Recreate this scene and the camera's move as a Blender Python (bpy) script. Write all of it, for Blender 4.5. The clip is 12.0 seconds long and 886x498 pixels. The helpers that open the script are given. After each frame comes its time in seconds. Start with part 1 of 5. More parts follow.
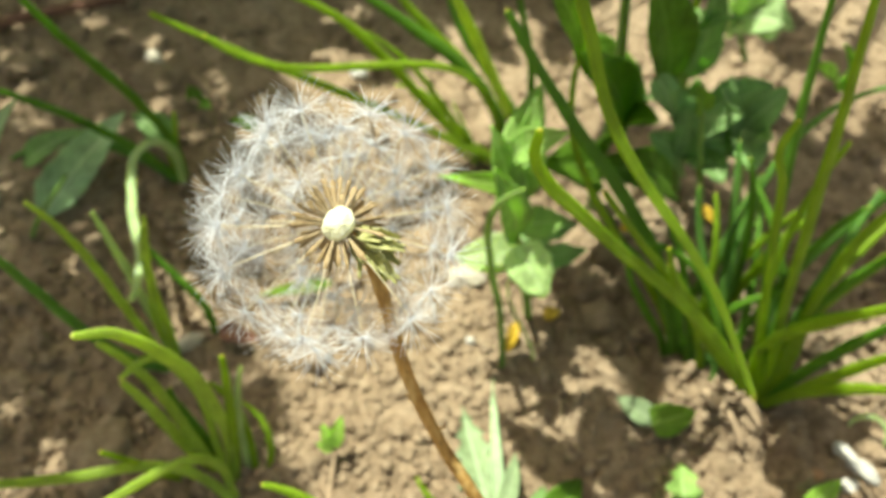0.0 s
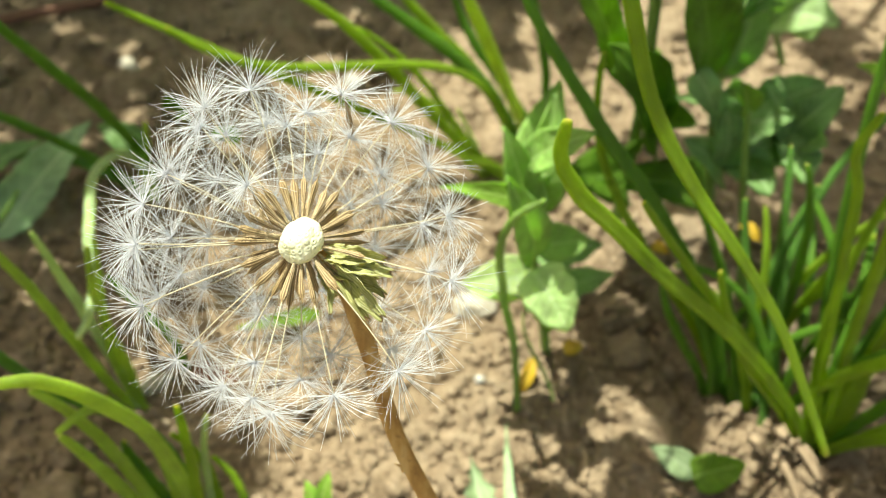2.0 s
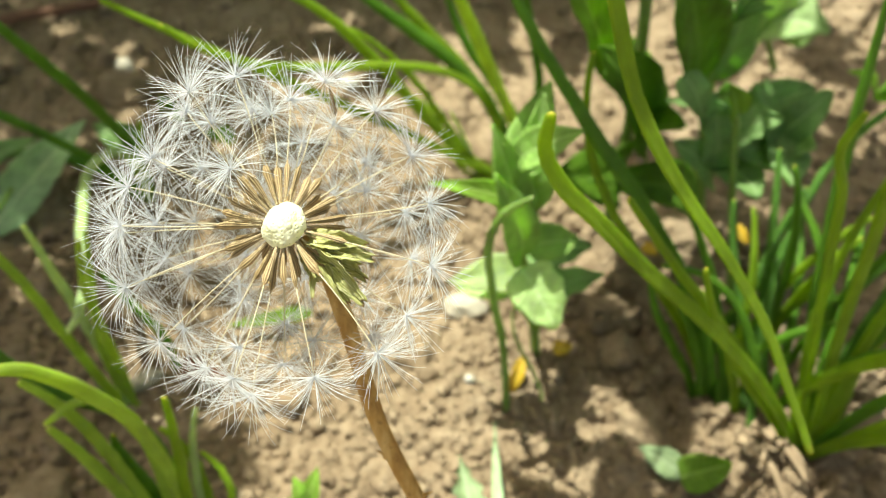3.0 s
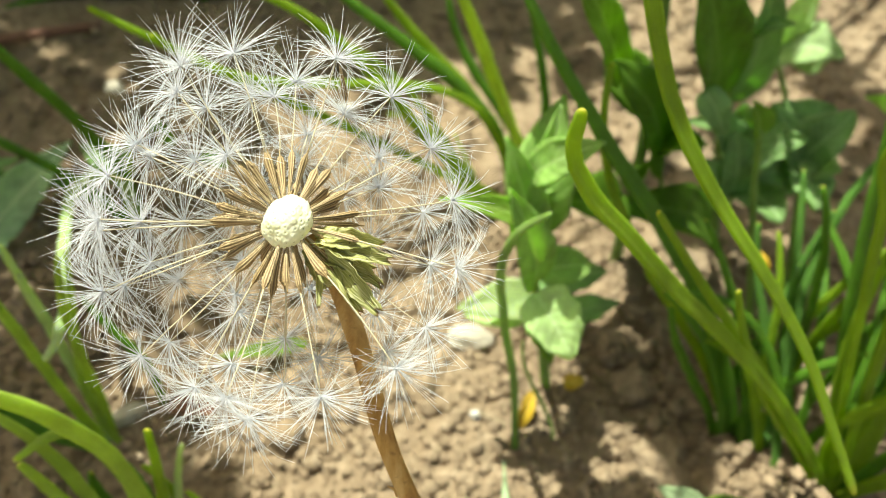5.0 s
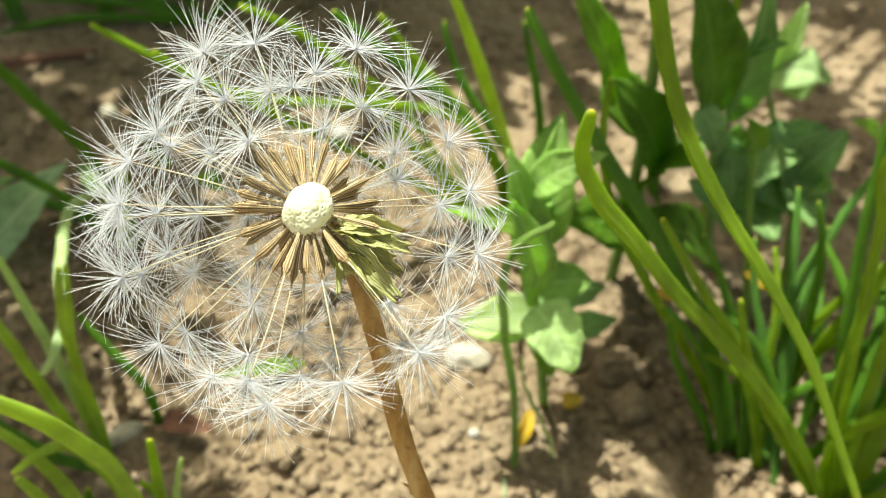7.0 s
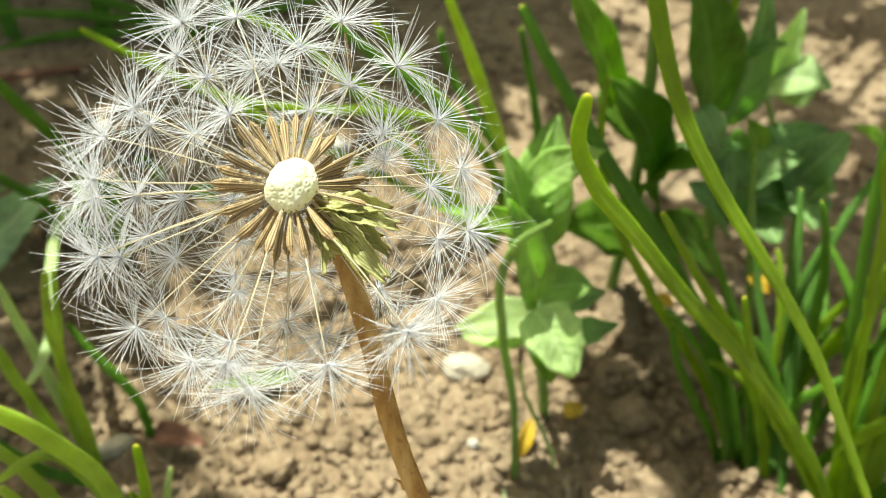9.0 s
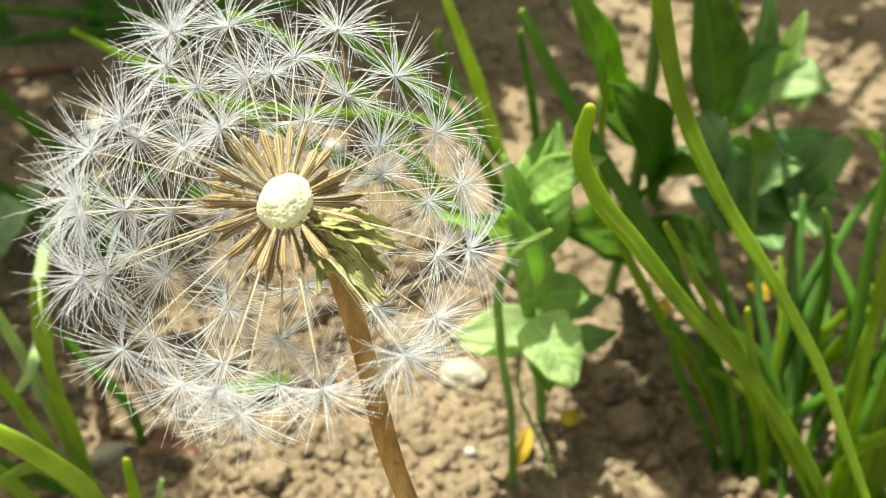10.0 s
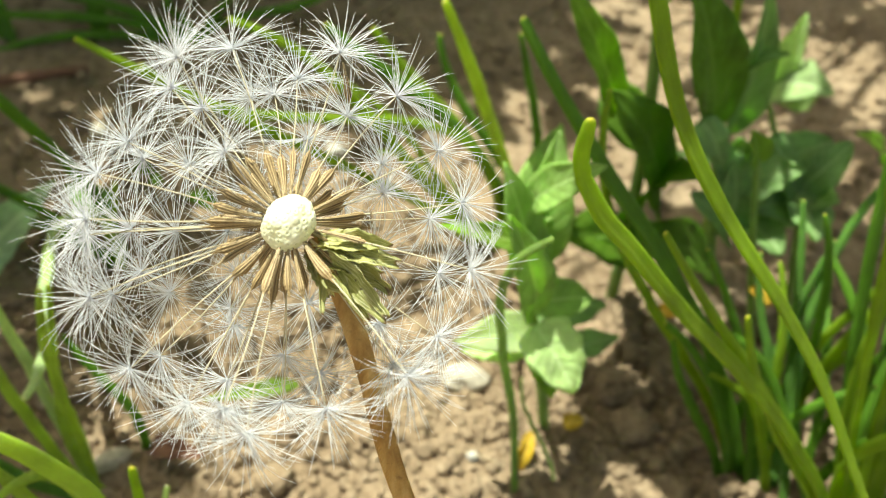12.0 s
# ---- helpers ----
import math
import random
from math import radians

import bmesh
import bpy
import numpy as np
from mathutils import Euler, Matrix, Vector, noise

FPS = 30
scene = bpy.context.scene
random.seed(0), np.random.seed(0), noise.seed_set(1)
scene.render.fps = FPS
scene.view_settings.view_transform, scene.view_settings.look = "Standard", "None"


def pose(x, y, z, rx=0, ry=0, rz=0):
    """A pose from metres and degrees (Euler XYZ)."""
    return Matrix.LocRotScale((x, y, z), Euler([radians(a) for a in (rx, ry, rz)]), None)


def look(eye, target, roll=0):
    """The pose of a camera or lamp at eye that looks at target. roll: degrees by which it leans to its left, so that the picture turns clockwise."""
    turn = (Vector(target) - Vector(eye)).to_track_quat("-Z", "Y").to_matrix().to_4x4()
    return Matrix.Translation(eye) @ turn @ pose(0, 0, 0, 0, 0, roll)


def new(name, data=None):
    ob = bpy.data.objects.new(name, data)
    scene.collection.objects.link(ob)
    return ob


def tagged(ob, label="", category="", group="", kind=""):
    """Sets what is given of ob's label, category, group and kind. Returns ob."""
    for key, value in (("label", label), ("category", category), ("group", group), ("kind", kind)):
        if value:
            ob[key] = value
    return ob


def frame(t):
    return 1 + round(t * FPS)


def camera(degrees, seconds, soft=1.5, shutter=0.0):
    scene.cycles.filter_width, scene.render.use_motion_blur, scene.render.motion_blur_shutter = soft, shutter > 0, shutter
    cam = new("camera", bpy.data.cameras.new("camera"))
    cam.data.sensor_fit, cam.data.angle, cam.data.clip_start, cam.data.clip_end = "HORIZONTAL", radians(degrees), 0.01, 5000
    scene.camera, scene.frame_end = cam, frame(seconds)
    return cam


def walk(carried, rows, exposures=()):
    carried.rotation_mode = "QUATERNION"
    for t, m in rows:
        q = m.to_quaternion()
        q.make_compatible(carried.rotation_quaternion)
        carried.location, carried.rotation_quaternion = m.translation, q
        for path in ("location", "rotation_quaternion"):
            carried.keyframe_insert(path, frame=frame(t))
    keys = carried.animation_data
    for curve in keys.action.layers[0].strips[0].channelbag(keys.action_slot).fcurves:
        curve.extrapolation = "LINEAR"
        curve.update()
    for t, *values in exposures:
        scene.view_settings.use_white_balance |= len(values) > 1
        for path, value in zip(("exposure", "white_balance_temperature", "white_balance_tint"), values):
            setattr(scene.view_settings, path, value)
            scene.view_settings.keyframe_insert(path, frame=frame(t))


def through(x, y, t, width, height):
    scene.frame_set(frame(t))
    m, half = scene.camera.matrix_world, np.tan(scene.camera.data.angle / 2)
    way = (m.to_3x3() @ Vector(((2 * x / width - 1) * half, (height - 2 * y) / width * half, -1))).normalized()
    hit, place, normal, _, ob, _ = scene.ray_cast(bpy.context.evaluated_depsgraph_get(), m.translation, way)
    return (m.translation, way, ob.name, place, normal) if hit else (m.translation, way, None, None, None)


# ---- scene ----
cam = camera(52.93, 12.0, soft=0.9)
PATH = [
    (0, (0.02867, -0.10432, 0.26929), (-0.03015, 0.54283, -0.49080), 5.52),
    (0.5, (0.03226, -0.09965, 0.26476), (-0.02683, 0.55297, -0.49062), 5.47),
    (1, (0.03115, -0.09356, 0.25840), (-0.03358, 0.56214, -0.49384), 4.85),
    (1.5, (0.03177, -0.08516, 0.24348), (-0.03961, 0.57734, -0.50216), 4.35),
    (2, (0.02726, -0.07725, 0.23775), (-0.04479, 0.58918, -0.50432), 4.44),
    (2.5, (0.02824, -0.08052, 0.23601), (-0.04203, 0.59247, -0.50029), 4.89),
    (3, (0.03022, -0.08026, 0.23687), (-0.04193, 0.59460, -0.49755), 4.97),
    (3.2, (0.03039, -0.08057, 0.23604), (-0.04717, 0.60043, -0.49212), 4.55),
    (4.8, (0.02711, -0.07769, 0.21971), (-0.04716, 0.62736, -0.48555), 5.30),
    (5, (0.02576, -0.07400, 0.22181), (-0.04412, 0.63675, -0.47815), 5.56),
    (5.5, (0.02523, -0.07218, 0.21494), (-0.04141, 0.64784, -0.47581), 5.80),
    (6, (0.02535, -0.07154, 0.21778), (-0.04377, 0.65133, -0.46973), 5.61),
    (6.5, (0.02412, -0.07599, 0.21789), (-0.04062, 0.65804, -0.45813), 5.89),
    (7, (0.02267, -0.07898, 0.21760), (-0.03661, 0.66295, -0.45025), 6.23),
    (7.5, (0.02513, -0.07834, 0.21801), (-0.03382, 0.66994, -0.44274), 6.30),
    (7.7, (0.02537, -0.07959, 0.21535), (-0.03565, 0.66984, -0.44392), 6.12),
    (9.3, (0.02376, -0.07823, 0.21066), (-0.04113, 0.68236, -0.43533), 5.49),
    (9.5, (0.02337, -0.07643, 0.21274), (-0.03502, 0.68178, -0.43665), 6.06),
    (10, (0.02344, -0.07465, 0.21016), (-0.03601, 0.68375, -0.43892), 6.00),
    (10.5, (0.02370, -0.07302, 0.21134), (-0.03685, 0.68481, -0.43830), 5.92),
    (11, (0.02474, -0.07317, 0.21315), (-0.03666, 0.68274, -0.43864), 5.77),
    (11.5, (0.02275, -0.07393, 0.21583), (-0.03861, 0.68041, -0.43779), 5.78),
    (12, (0.02324, -0.07399, 0.21289), (-0.03853, 0.68147, -0.43939), 5.71),
]
walk(cam, [(t, look(eye, target, roll)) for t, eye, target, roll in PATH], [(0.0, 0.97, 6830, -5.0)])

# focus rests on the seed head, with the small aperture of a phone lens
cam.data.dof.use_dof = True
cam.data.dof.focus_distance = 0.1075
cam.data.dof.aperture_fstop = 28.0

# ---- daylight ----
SUN_WAY = Vector((-0.29, 0.17, 0.94)).normalized()
sun = new("sun", bpy.data.lights.new("sun", "SUN"))
sun.data.energy, sun.data.angle, sun.data.color = 5.0, radians(0.55), (1.0, 0.972, 0.905)
sun.matrix_world = look(SUN_WAY * 3, (0, 0, 0))
world = bpy.data.worlds.new("sky")
scene.world = world
world.use_nodes = True
sky = world.node_tree.nodes.new("ShaderNodeTexSky")
sky.sky_type, sky.sun_disc = "NISHITA", False
sky.air_density, sky.dust_density = 0.8, 3.0
sky.sun_elevation = math.asin(SUN_WAY.z)
sky.sun_rotation = math.atan2(SUN_WAY.x, SUN_WAY.y)
# sky light tinted warm, standing in for bounced light in the shade
warm_tint = world.node_tree.nodes.new("ShaderNodeVectorMath")
warm_tint.operation = "MULTIPLY"
warm_tint.inputs[1].default_value = (1.14, 1.0, 0.75)
world.node_tree.links.new(sky.outputs[0], warm_tint.inputs[0])
world.node_tree.links.new(warm_tint.outputs[0], world.node_tree.nodes["Background"].inputs[0])
world.node_tree.nodes["Background"].inputs[1].default_value = 0.098


# ---- materials ----
class Nodes:
    """A short hand for one node material."""

    def __init__(self, name):
        self.mat = bpy.data.materials.new(name)
        self.mat.use_nodes = True
        self.tree = self.mat.node_tree
        self.shader = self.tree.nodes["Principled BSDF"]
        self.out = self.tree.nodes["Material Output"]

    def add(self, kind, ins=None, **props):
        n = self.tree.nodes.new(kind)
        if kind == "ShaderNodeTexNoise":
            n.noise_dimensions = props.pop("dims", "3D")
        if kind == "ShaderNodeTexVoronoi":
            n.feature = props.pop("feature", "F1")
        if kind == "ShaderNodeMath":
            n.operation = props.pop("op", "MULTIPLY")
        if kind == "ShaderNodeAttribute":
            n.attribute_name = props.pop("attr")
        if kind == "ShaderNodeMix":
            n.data_type, n.blend_type = "RGBA", props.pop("blend", "MIX")
        for key, val in (ins or {}).items():
            if isinstance(val, bpy.types.NodeSocket):
                self.tree.links.new(val, n.inputs[key])
            else:
                n.inputs[key].default_value = val
        return n

    def coords(self):
        return self.add("ShaderNodeTexCoord").outputs["Object"]

    def noise(self, scale, detail=4.0, rough=0.6, at=None):
        return self.add("ShaderNodeTexNoise", {"Vector": at or self.coords(), "Scale": scale, "Detail": detail, "Roughness": rough}).outputs["Fac"]

    def ramp(self, fac, *stops):
        n = self.add("ShaderNodeValToRGB", {"Fac": fac})
        e = n.color_ramp.elements
        while len(e) < len(stops):
            e.new(0.5)
        for el, (place, colour) in zip(e, stops):
            el.position, el.color = place, (*colour, 1)
        return n.outputs["Color"]

    def mix(self, fac, a, b, blend="MIX"):
        n = self.add("ShaderNodeMix", {0: fac, 6: a if isinstance(a, bpy.types.NodeSocket) else (*a, 1), 7: b if isinstance(b, bpy.types.NodeSocket) else (*b, 1)}, blend=blend)
        return n.outputs[2]

    def maths(self, op, a, b=0.0):
        return self.add("ShaderNodeMath", {0: a, 1: b}, op=op).outputs[0]

    def bump(self, height, strength, distance):
        return self.add("ShaderNodeBump", {"Height": height, "Strength": strength, "Distance": distance}).outputs[0]

    def finish(self, colour, rough=0.7, normal=None, through=0.0, tint=(1, 1, 1), spec=0.3, deep=0.0):
        """Principled surface; through: the share of light that passes the thin tissue."""
        s, t = self.shader, self.tree
        t.links.new(colour, s.inputs["Base Color"])
        if isinstance(rough, float):
            s.inputs["Roughness"].default_value = rough
        else:
            t.links.new(rough, s.inputs["Roughness"])
        s.inputs["Specular IOR Level"].default_value = spec
        if normal:
            t.links.new(normal, s.inputs["Normal"])
        if deep:
            s.inputs["Subsurface Weight"].default_value = deep
            s.inputs["Subsurface Radius"].default_value = (0.8, 1.0, 0.3)
            s.inputs["Subsurface Scale"].default_value = 0.0028
        if through:
            tr = self.add("ShaderNodeBsdfTranslucent", {"Color": self.mix(1.0, colour, tint, "MULTIPLY")})
            m = self.add("ShaderNodeMixShader", {0: through, 1: s.outputs[0], 2: tr.outputs[0]})
            t.links.new(m.outputs[0], self.out.inputs[0])
        return self.mat


def soil_material(name, dark, mid, light):
    n = Nodes(name)
    at = n.add("ShaderNodeNewGeometry").outputs["Position"]
    broad = n.noise(14, 5, 0.6, at)
    grain = n.noise(260, 6, 0.7, at)
    speck = n.noise(1500, 3, 0.6, at)
    col = n.ramp(broad, (0.30, dark), (0.5, mid), (0.70, light))
    col = n.mix(0.65, col, n.ramp(grain, (0.30, dark), (0.52, mid), (0.72, light)))
    col = n.mix(0.30, col, n.ramp(speck, (0.35, (0.35, 0.33, 0.3)), (0.65, (1.0, 0.98, 0.95))), "MULTIPLY")
    height = n.maths("ADD", n.maths("MULTIPLY", grain, 1.0), n.maths("MULTIPLY", speck, 0.35))
    return n.finish(col, 0.95, n.bump(height, 1.0, 0.0022), spec=0.15)


SOIL = soil_material("dry_soil", (0.120, 0.080, 0.049), (0.355, 0.259, 0.170), (0.56, 0.44, 0.315))
CLOD = soil_material("soil_clod", (0.150, 0.103, 0.065), (0.385, 0.283, 0.188), (0.58, 0.46, 0.33))
STONE = soil_material("pale_stone", (0.52, 0.46, 0.37), (0.66, 0.59, 0.48), (0.78, 0.71, 0.60))
BRICK = soil_material("orange_pebble", (0.36, 0.20, 0.10), (0.50, 0.30, 0.17), (0.60, 0.40, 0.25))
CHALK = soil_material("white_stone", (0.52, 0.49, 0.44), (0.68, 0.65, 0.60), (0.80, 0.78, 0.73))


def leaf_material(name, colour, tip, through=0.35, rough=0.5, ribs=34.0):
    """Fleshy green leaf: fine length-wise veins, blotches, a paler tip."""
    n = Nodes(name)
    along = n.add("ShaderNodeAttribute", attr="along").outputs["Fac"]
    across = n.add("ShaderNodeAttribute", attr="across").outputs["Fac"]
    at = n.coords()
    blotch = n.noise(90, 4, 0.6, at)
    dots = n.noise(1600, 2, 0.5, at)
    shade = tuple(c * 0.62 for c in colour)
    light = tuple(min(1, c * 1.35 + 0.012) for c in colour)
    col = n.ramp(blotch, (0.30, shade), (0.52, colour), (0.75, light))
    vein = n.maths("SINE", n.maths("MULTIPLY", across, ribs))
    lines = n.noise(26, 4, 0.7, n.add("ShaderNodeCombineXYZ", {0: n.maths("MULTIPLY", across, 1.4), 1: n.maths("MULTIPLY", along, 0.35)}).outputs[0])
    col = n.mix(n.ramp(lines, (0.42, (0, 0, 0)), (0.62, (0.75, 0.75, 0.75))), col, shade)
    col = n.mix(n.maths("MULTIPLY", n.maths("ADD", vein, 1.0), 0.14), col, light)
    col = n.mix(n.ramp(dots, (0.62, (0, 0, 0)), (0.72, (0.35, 0.35, 0.35))), col, light)
    ends = n.ramp(along, (0.955, (0, 0, 0)), (1.0, (0.8, 0.8, 0.8)))
    col = n.mix(ends, col, tip)
    height = n.maths("ADD", n.maths("MULTIPLY", vein, 0.5), n.maths("MULTIPLY", dots, 0.8))
    return n.finish(col, rough, n.bump(height, 0.25, 0.00025), through, (2.2, 2.0, 0.6), deep=0.5 if through > 0.2 else 0.0)


def blade_material(name, colour, rib, through=0.55):
    """Broad weed leaf: a pale midrib, side veins, cloudy green."""
    n = Nodes(name)
    along = n.add("ShaderNodeAttribute", attr="along").outputs["Fac"]
    across = n.add("ShaderNodeAttribute", attr="across").outputs["Fac"]
    at = n.coords()
    cloud = n.noise(120, 5, 0.62, at)
    fine = n.noise(900, 3, 0.6, at)
    col = n.ramp(cloud, (0.30, tuple(c * 0.66 for c in colour)), (0.52, colour), (0.74, tuple(c * 1.3 + 0.01 for c in colour)))
    width = n.maths("ABSOLUTE", across)
    mid = n.ramp(width, (0.03, (0.85, 0.85, 0.85)), (0.11, (0, 0, 0)))
    side = n.maths("SINE", n.maths("MULTIPLY", n.maths("SUBTRACT", along, n.maths("MULTIPLY", width, 0.22)), 52.0))
    veins = n.ramp(side, (0.86, (0, 0, 0)), (1.0, (0.4, 0.4, 0.4)))
    col = n.mix(veins, col, rib)
    col = n.mix(mid, col, rib)
    height = n.maths("ADD", n.maths("MULTIPLY", side, -0.4), fine)
    return n.finish(col, 0.55, n.bump(height, 0.35, 0.0004), through, (1.8, 2.0, 0.8))


TIP = (0.52, 0.44, 0.10)
GREEN = leaf_material("green_onion_leaf", (0.235, 0.350, 0.026), TIP, 0.45)
DARKGREEN = leaf_material("dark_onion_leaf", (0.115, 0.245, 0.020), TIP)
PALEGREEN = leaf_material("pale_onion_leaf", (0.40, 0.51, 0.27), (0.60, 0.62, 0.40))
BLUEGREEN = leaf_material("bluish_onion_leaf", (0.130, 0.270, 0.052), TIP)
# sunlit copy of the onion green: the sun's brightening is in the colour
SUNGREEN = leaf_material("sunlit_onion_leaf", (0.33, 0.45, 0.09), (0.60, 0.58, 0.30), 0.45)
STALK = leaf_material("weed_stalk", (0.23, 0.35, 0.10), (0.23, 0.35, 0.10), 0.25)
DRYSTALK = leaf_material("dry_stalk", (0.40, 0.29, 0.19), (0.40, 0.29, 0.19), 0.1, 0.8)
STRAW = leaf_material("straw", (0.50, 0.41, 0.29), (0.42, 0.33, 0.22), 0.15, 0.7)
TWIG = leaf_material("red_brown_twig", (0.22, 0.105, 0.068), (0.24, 0.14, 0.1), 0.0, 0.7)
WEED = blade_material("weed_leaf", (0.215, 0.325, 0.048), (0.33, 0.43, 0.12))
LIGHTWEED = blade_material("light_weed_leaf", (0.29, 0.42, 0.125), (0.42, 0.53, 0.24), 0.45)
WEEDDARK = blade_material("dark_weed_leaf", (0.125, 0.225, 0.022), (0.17, 0.28, 0.05))
BLUELEAF = blade_material("grey_green_leaf", (0.225, 0.350, 0.130), (0.34, 0.45, 0.22), 0.4)
PALELEAF = blade_material("pale_weed_leaf", (0.46, 0.57, 0.28), (0.55, 0.64, 0.40), 0.4)
LIME = blade_material("lime_leaf", (0.31, 0.45, 0.085), (0.45, 0.54, 0.22))
SAGE = blade_material("sage_weed_leaf", (0.36, 0.48, 0.29), (0.55, 0.63, 0.44), 0.3)
MINT = blade_material("mint_weed_leaf", (0.34, 0.45, 0.21), (0.46, 0.55, 0.33), 0.35)
DUSTY = blade_material("dusty_weed_leaf", (0.23, 0.30, 0.155), (0.34, 0.41, 0.26), 0.2)
YELLOW = blade_material("withered_yellow_leaf", (0.58, 0.37, 0.030), (0.60, 0.44, 0.10), 0.12)


def stem_material():
    n = Nodes("dandelion_stem")
    across = n.add("ShaderNodeAttribute", attr="across").outputs["Fac"]
    at = n.coords()
    streak = n.noise(40, 5, 0.6, n.add("ShaderNodeMapping", {0: at, 3: (9, 9, 0.8)}).outputs[0])
    spots = n.noise(700, 3, 0.6, at)
    col = n.ramp(streak, (0.30, (0.30, 0.150, 0.040)), (0.5, (0.53, 0.32, 0.10)), (0.70, (0.70, 0.50, 0.22)))
    col = n.mix(n.ramp(spots, (0.60, (0, 0, 0)), (0.75, (0.6, 0.6, 0.6))), col, (0.17, 0.085, 0.03))
    ridge = n.maths("SINE", n.maths("MULTIPLY", across, 60.0))
    return n.finish(col, 0.5, n.bump(n.maths("ADD", ridge, spots), 0.3, 0.0002), 0.15, (1.1, 0.9, 0.5))


def receptacle_material():
    n = Nodes("receptacle")
    at = n.coords()
    pits = n.add("ShaderNodeAttribute", attr="along").outputs["Fac"]
    cloud = n.noise(500, 4, 0.6, at)
    col = n.ramp(cloud, (0.3, (0.82, 0.82, 0.54)), (0.6, (0.93, 0.92, 0.72)))
    col = n.mix(n.ramp(pits, (0.014, (0.9, 0.9, 0.9)), (0.048, (0, 0, 0))), col, (0.25, 0.26, 0.08))
    return n.finish(col, 0.6, n.bump(n.noise(2500, 3, 0.6, at), 0.3, 0.0001), 0.15, (1.0, 1.05, 0.6))


def achene_material():
    n = Nodes("achene")
    along = n.add("ShaderNodeAttribute", attr="along").outputs["Fac"]
    rib = n.add("ShaderNodeAttribute", attr="across").outputs["Fac"]
    rnd = n.add("ShaderNodeObjectInfo").outputs["Random"]
    at = n.coords()
    spots = n.noise(1400, 3, 0.6, at)
    col = n.ramp(along, (0.0, (0.68, 0.58, 0.38)), (0.3, (0.52, 0.40, 0.22)), (0.9, (0.41, 0.29, 0.13)))
    col = n.mix(n.maths("MULTIPLY", rnd, 0.6), col, (0.60, 0.48, 0.30))
    # groove shading painted into the colour: darker between the ribs
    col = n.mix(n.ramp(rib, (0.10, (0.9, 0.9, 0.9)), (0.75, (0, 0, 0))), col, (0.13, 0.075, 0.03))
    col = n.mix(0.4, col, n.ramp(spots, (0.35, (0.6, 0.55, 0.5)), (0.65, (1, 1, 1))), "MULTIPLY")
    return n.finish(col, 0.55, n.bump(spots, 0.4, 0.0002), 0.0)


def thread_material(name, colour, through, clear=0.0):
    n = Nodes(name)
    tone = n.noise(300, 2, 0.5)
    col = n.ramp(tone, (0.3, tuple(c * 0.9 for c in colour)), (0.7, colour))
    mat = n.finish(col, 0.4, None, through, (1, 1, 1), 0.5)
    if clear:
        solid = n.out.inputs[0].links[0].from_socket
        gap = n.add("ShaderNodeBsdfTransparent", {})
        both = n.add("ShaderNodeMixShader", {0: clear, 1: solid, 2: gap.outputs[0]})
        n.tree.links.new(both.outputs[0], n.out.inputs[0])
    return mat


def bract_material():
    """Half withered bract: cream and olive streaks, dark specks."""
    n = Nodes("withered_bract")
    across = n.add("ShaderNodeAttribute", attr="across").outputs["Fac"]
    along = n.add("ShaderNodeAttribute", attr="along").outputs["Fac"]
    at = n.coords()
    streak = n.noise(7, 4, 0.6, n.add("ShaderNodeCombineXYZ", {0: n.maths("MULTIPLY", across, 1.2), 1: n.maths("MULTIPLY", along, 0.5)}).outputs[0])
    cloud = n.noise(420, 4, 0.6, at)
    speck = n.noise(1900, 2, 0.5, at)
    col = n.ramp(streak, (0.34, (0.24, 0.27, 0.055)), (0.5, (0.50, 0.50, 0.20)), (0.64, (0.78, 0.77, 0.55)))
    col = n.mix(n.ramp(cloud, (0.45, (0, 0, 0)), (0.65, (0.5, 0.5, 0.5))), col, (0.58, 0.56, 0.27))
    col = n.mix(n.ramp(speck, (0.66, (0, 0, 0)), (0.72, (0.8, 0.8, 0.8))), col, (0.07, 0.055, 0.03))
    col = n.mix(n.ramp(along, (0.965, (0, 0, 0)), (1.0, (0.8, 0.8, 0.8))), col, (0.24, 0.11, 0.07))
    return n.finish(col, 0.7, n.bump(streak, 0.5, 0.0004), 0.35, (1.3, 1.25, 0.8))


BRACT = bract_material()
STEM, RECEPTACLE, ACHENE = stem_material(), receptacle_material(), achene_material()
PAPPUS = thread_material("pappus_hair", (0.95, 0.96, 1.0), 0.7, 0.05)
BEAK = thread_material("beak", (0.74, 0.67, 0.50), 0.35)


# ---- mesh helpers ----
def mesh_of(name, verts, faces, material, along=None, across=None, smooth=True):
    me = bpy.data.meshes.new(name)
    me.from_pydata([tuple(v) for v in verts], [], faces)
    me.materials.append(material)
    if smooth:
        me.polygons.foreach_set("use_smooth", [True] * len(me.polygons))
    for key, vals in (("along", along), ("across", across)):
        if vals is not None:
            me.attributes.new(key, "FLOAT", "POINT").data.foreach_set("value", np.asarray(vals, dtype=np.float32))
    me.update()
    return me


def part(name, me, parent, label=""):
    ob = new(name, me)
    ob.parent = parent
    return tagged(ob, label)


def thing(name, at, label, category, group="", kind=""):
    ob = new(name)
    ob.location = at
    ob.empty_display_size = 0.01
    return tagged(ob, label, category, group, kind)


def bezier(points, count):
    p = [np.array(q, dtype=float) for q in points]
    u = np.linspace(0, 1, count)[:, None]
    return p[0] * (1 - u) ** 3 + 3 * p[1] * u * (1 - u) ** 2 + 3 * p[2] * u * u * (1 - u) + p[3] * u ** 3


def unit(v):
    v = np.asarray(v, dtype=float)
    return v / max(np.linalg.norm(v), 1e-12)


FACING = unit((0.12, -0.5, 0.86))


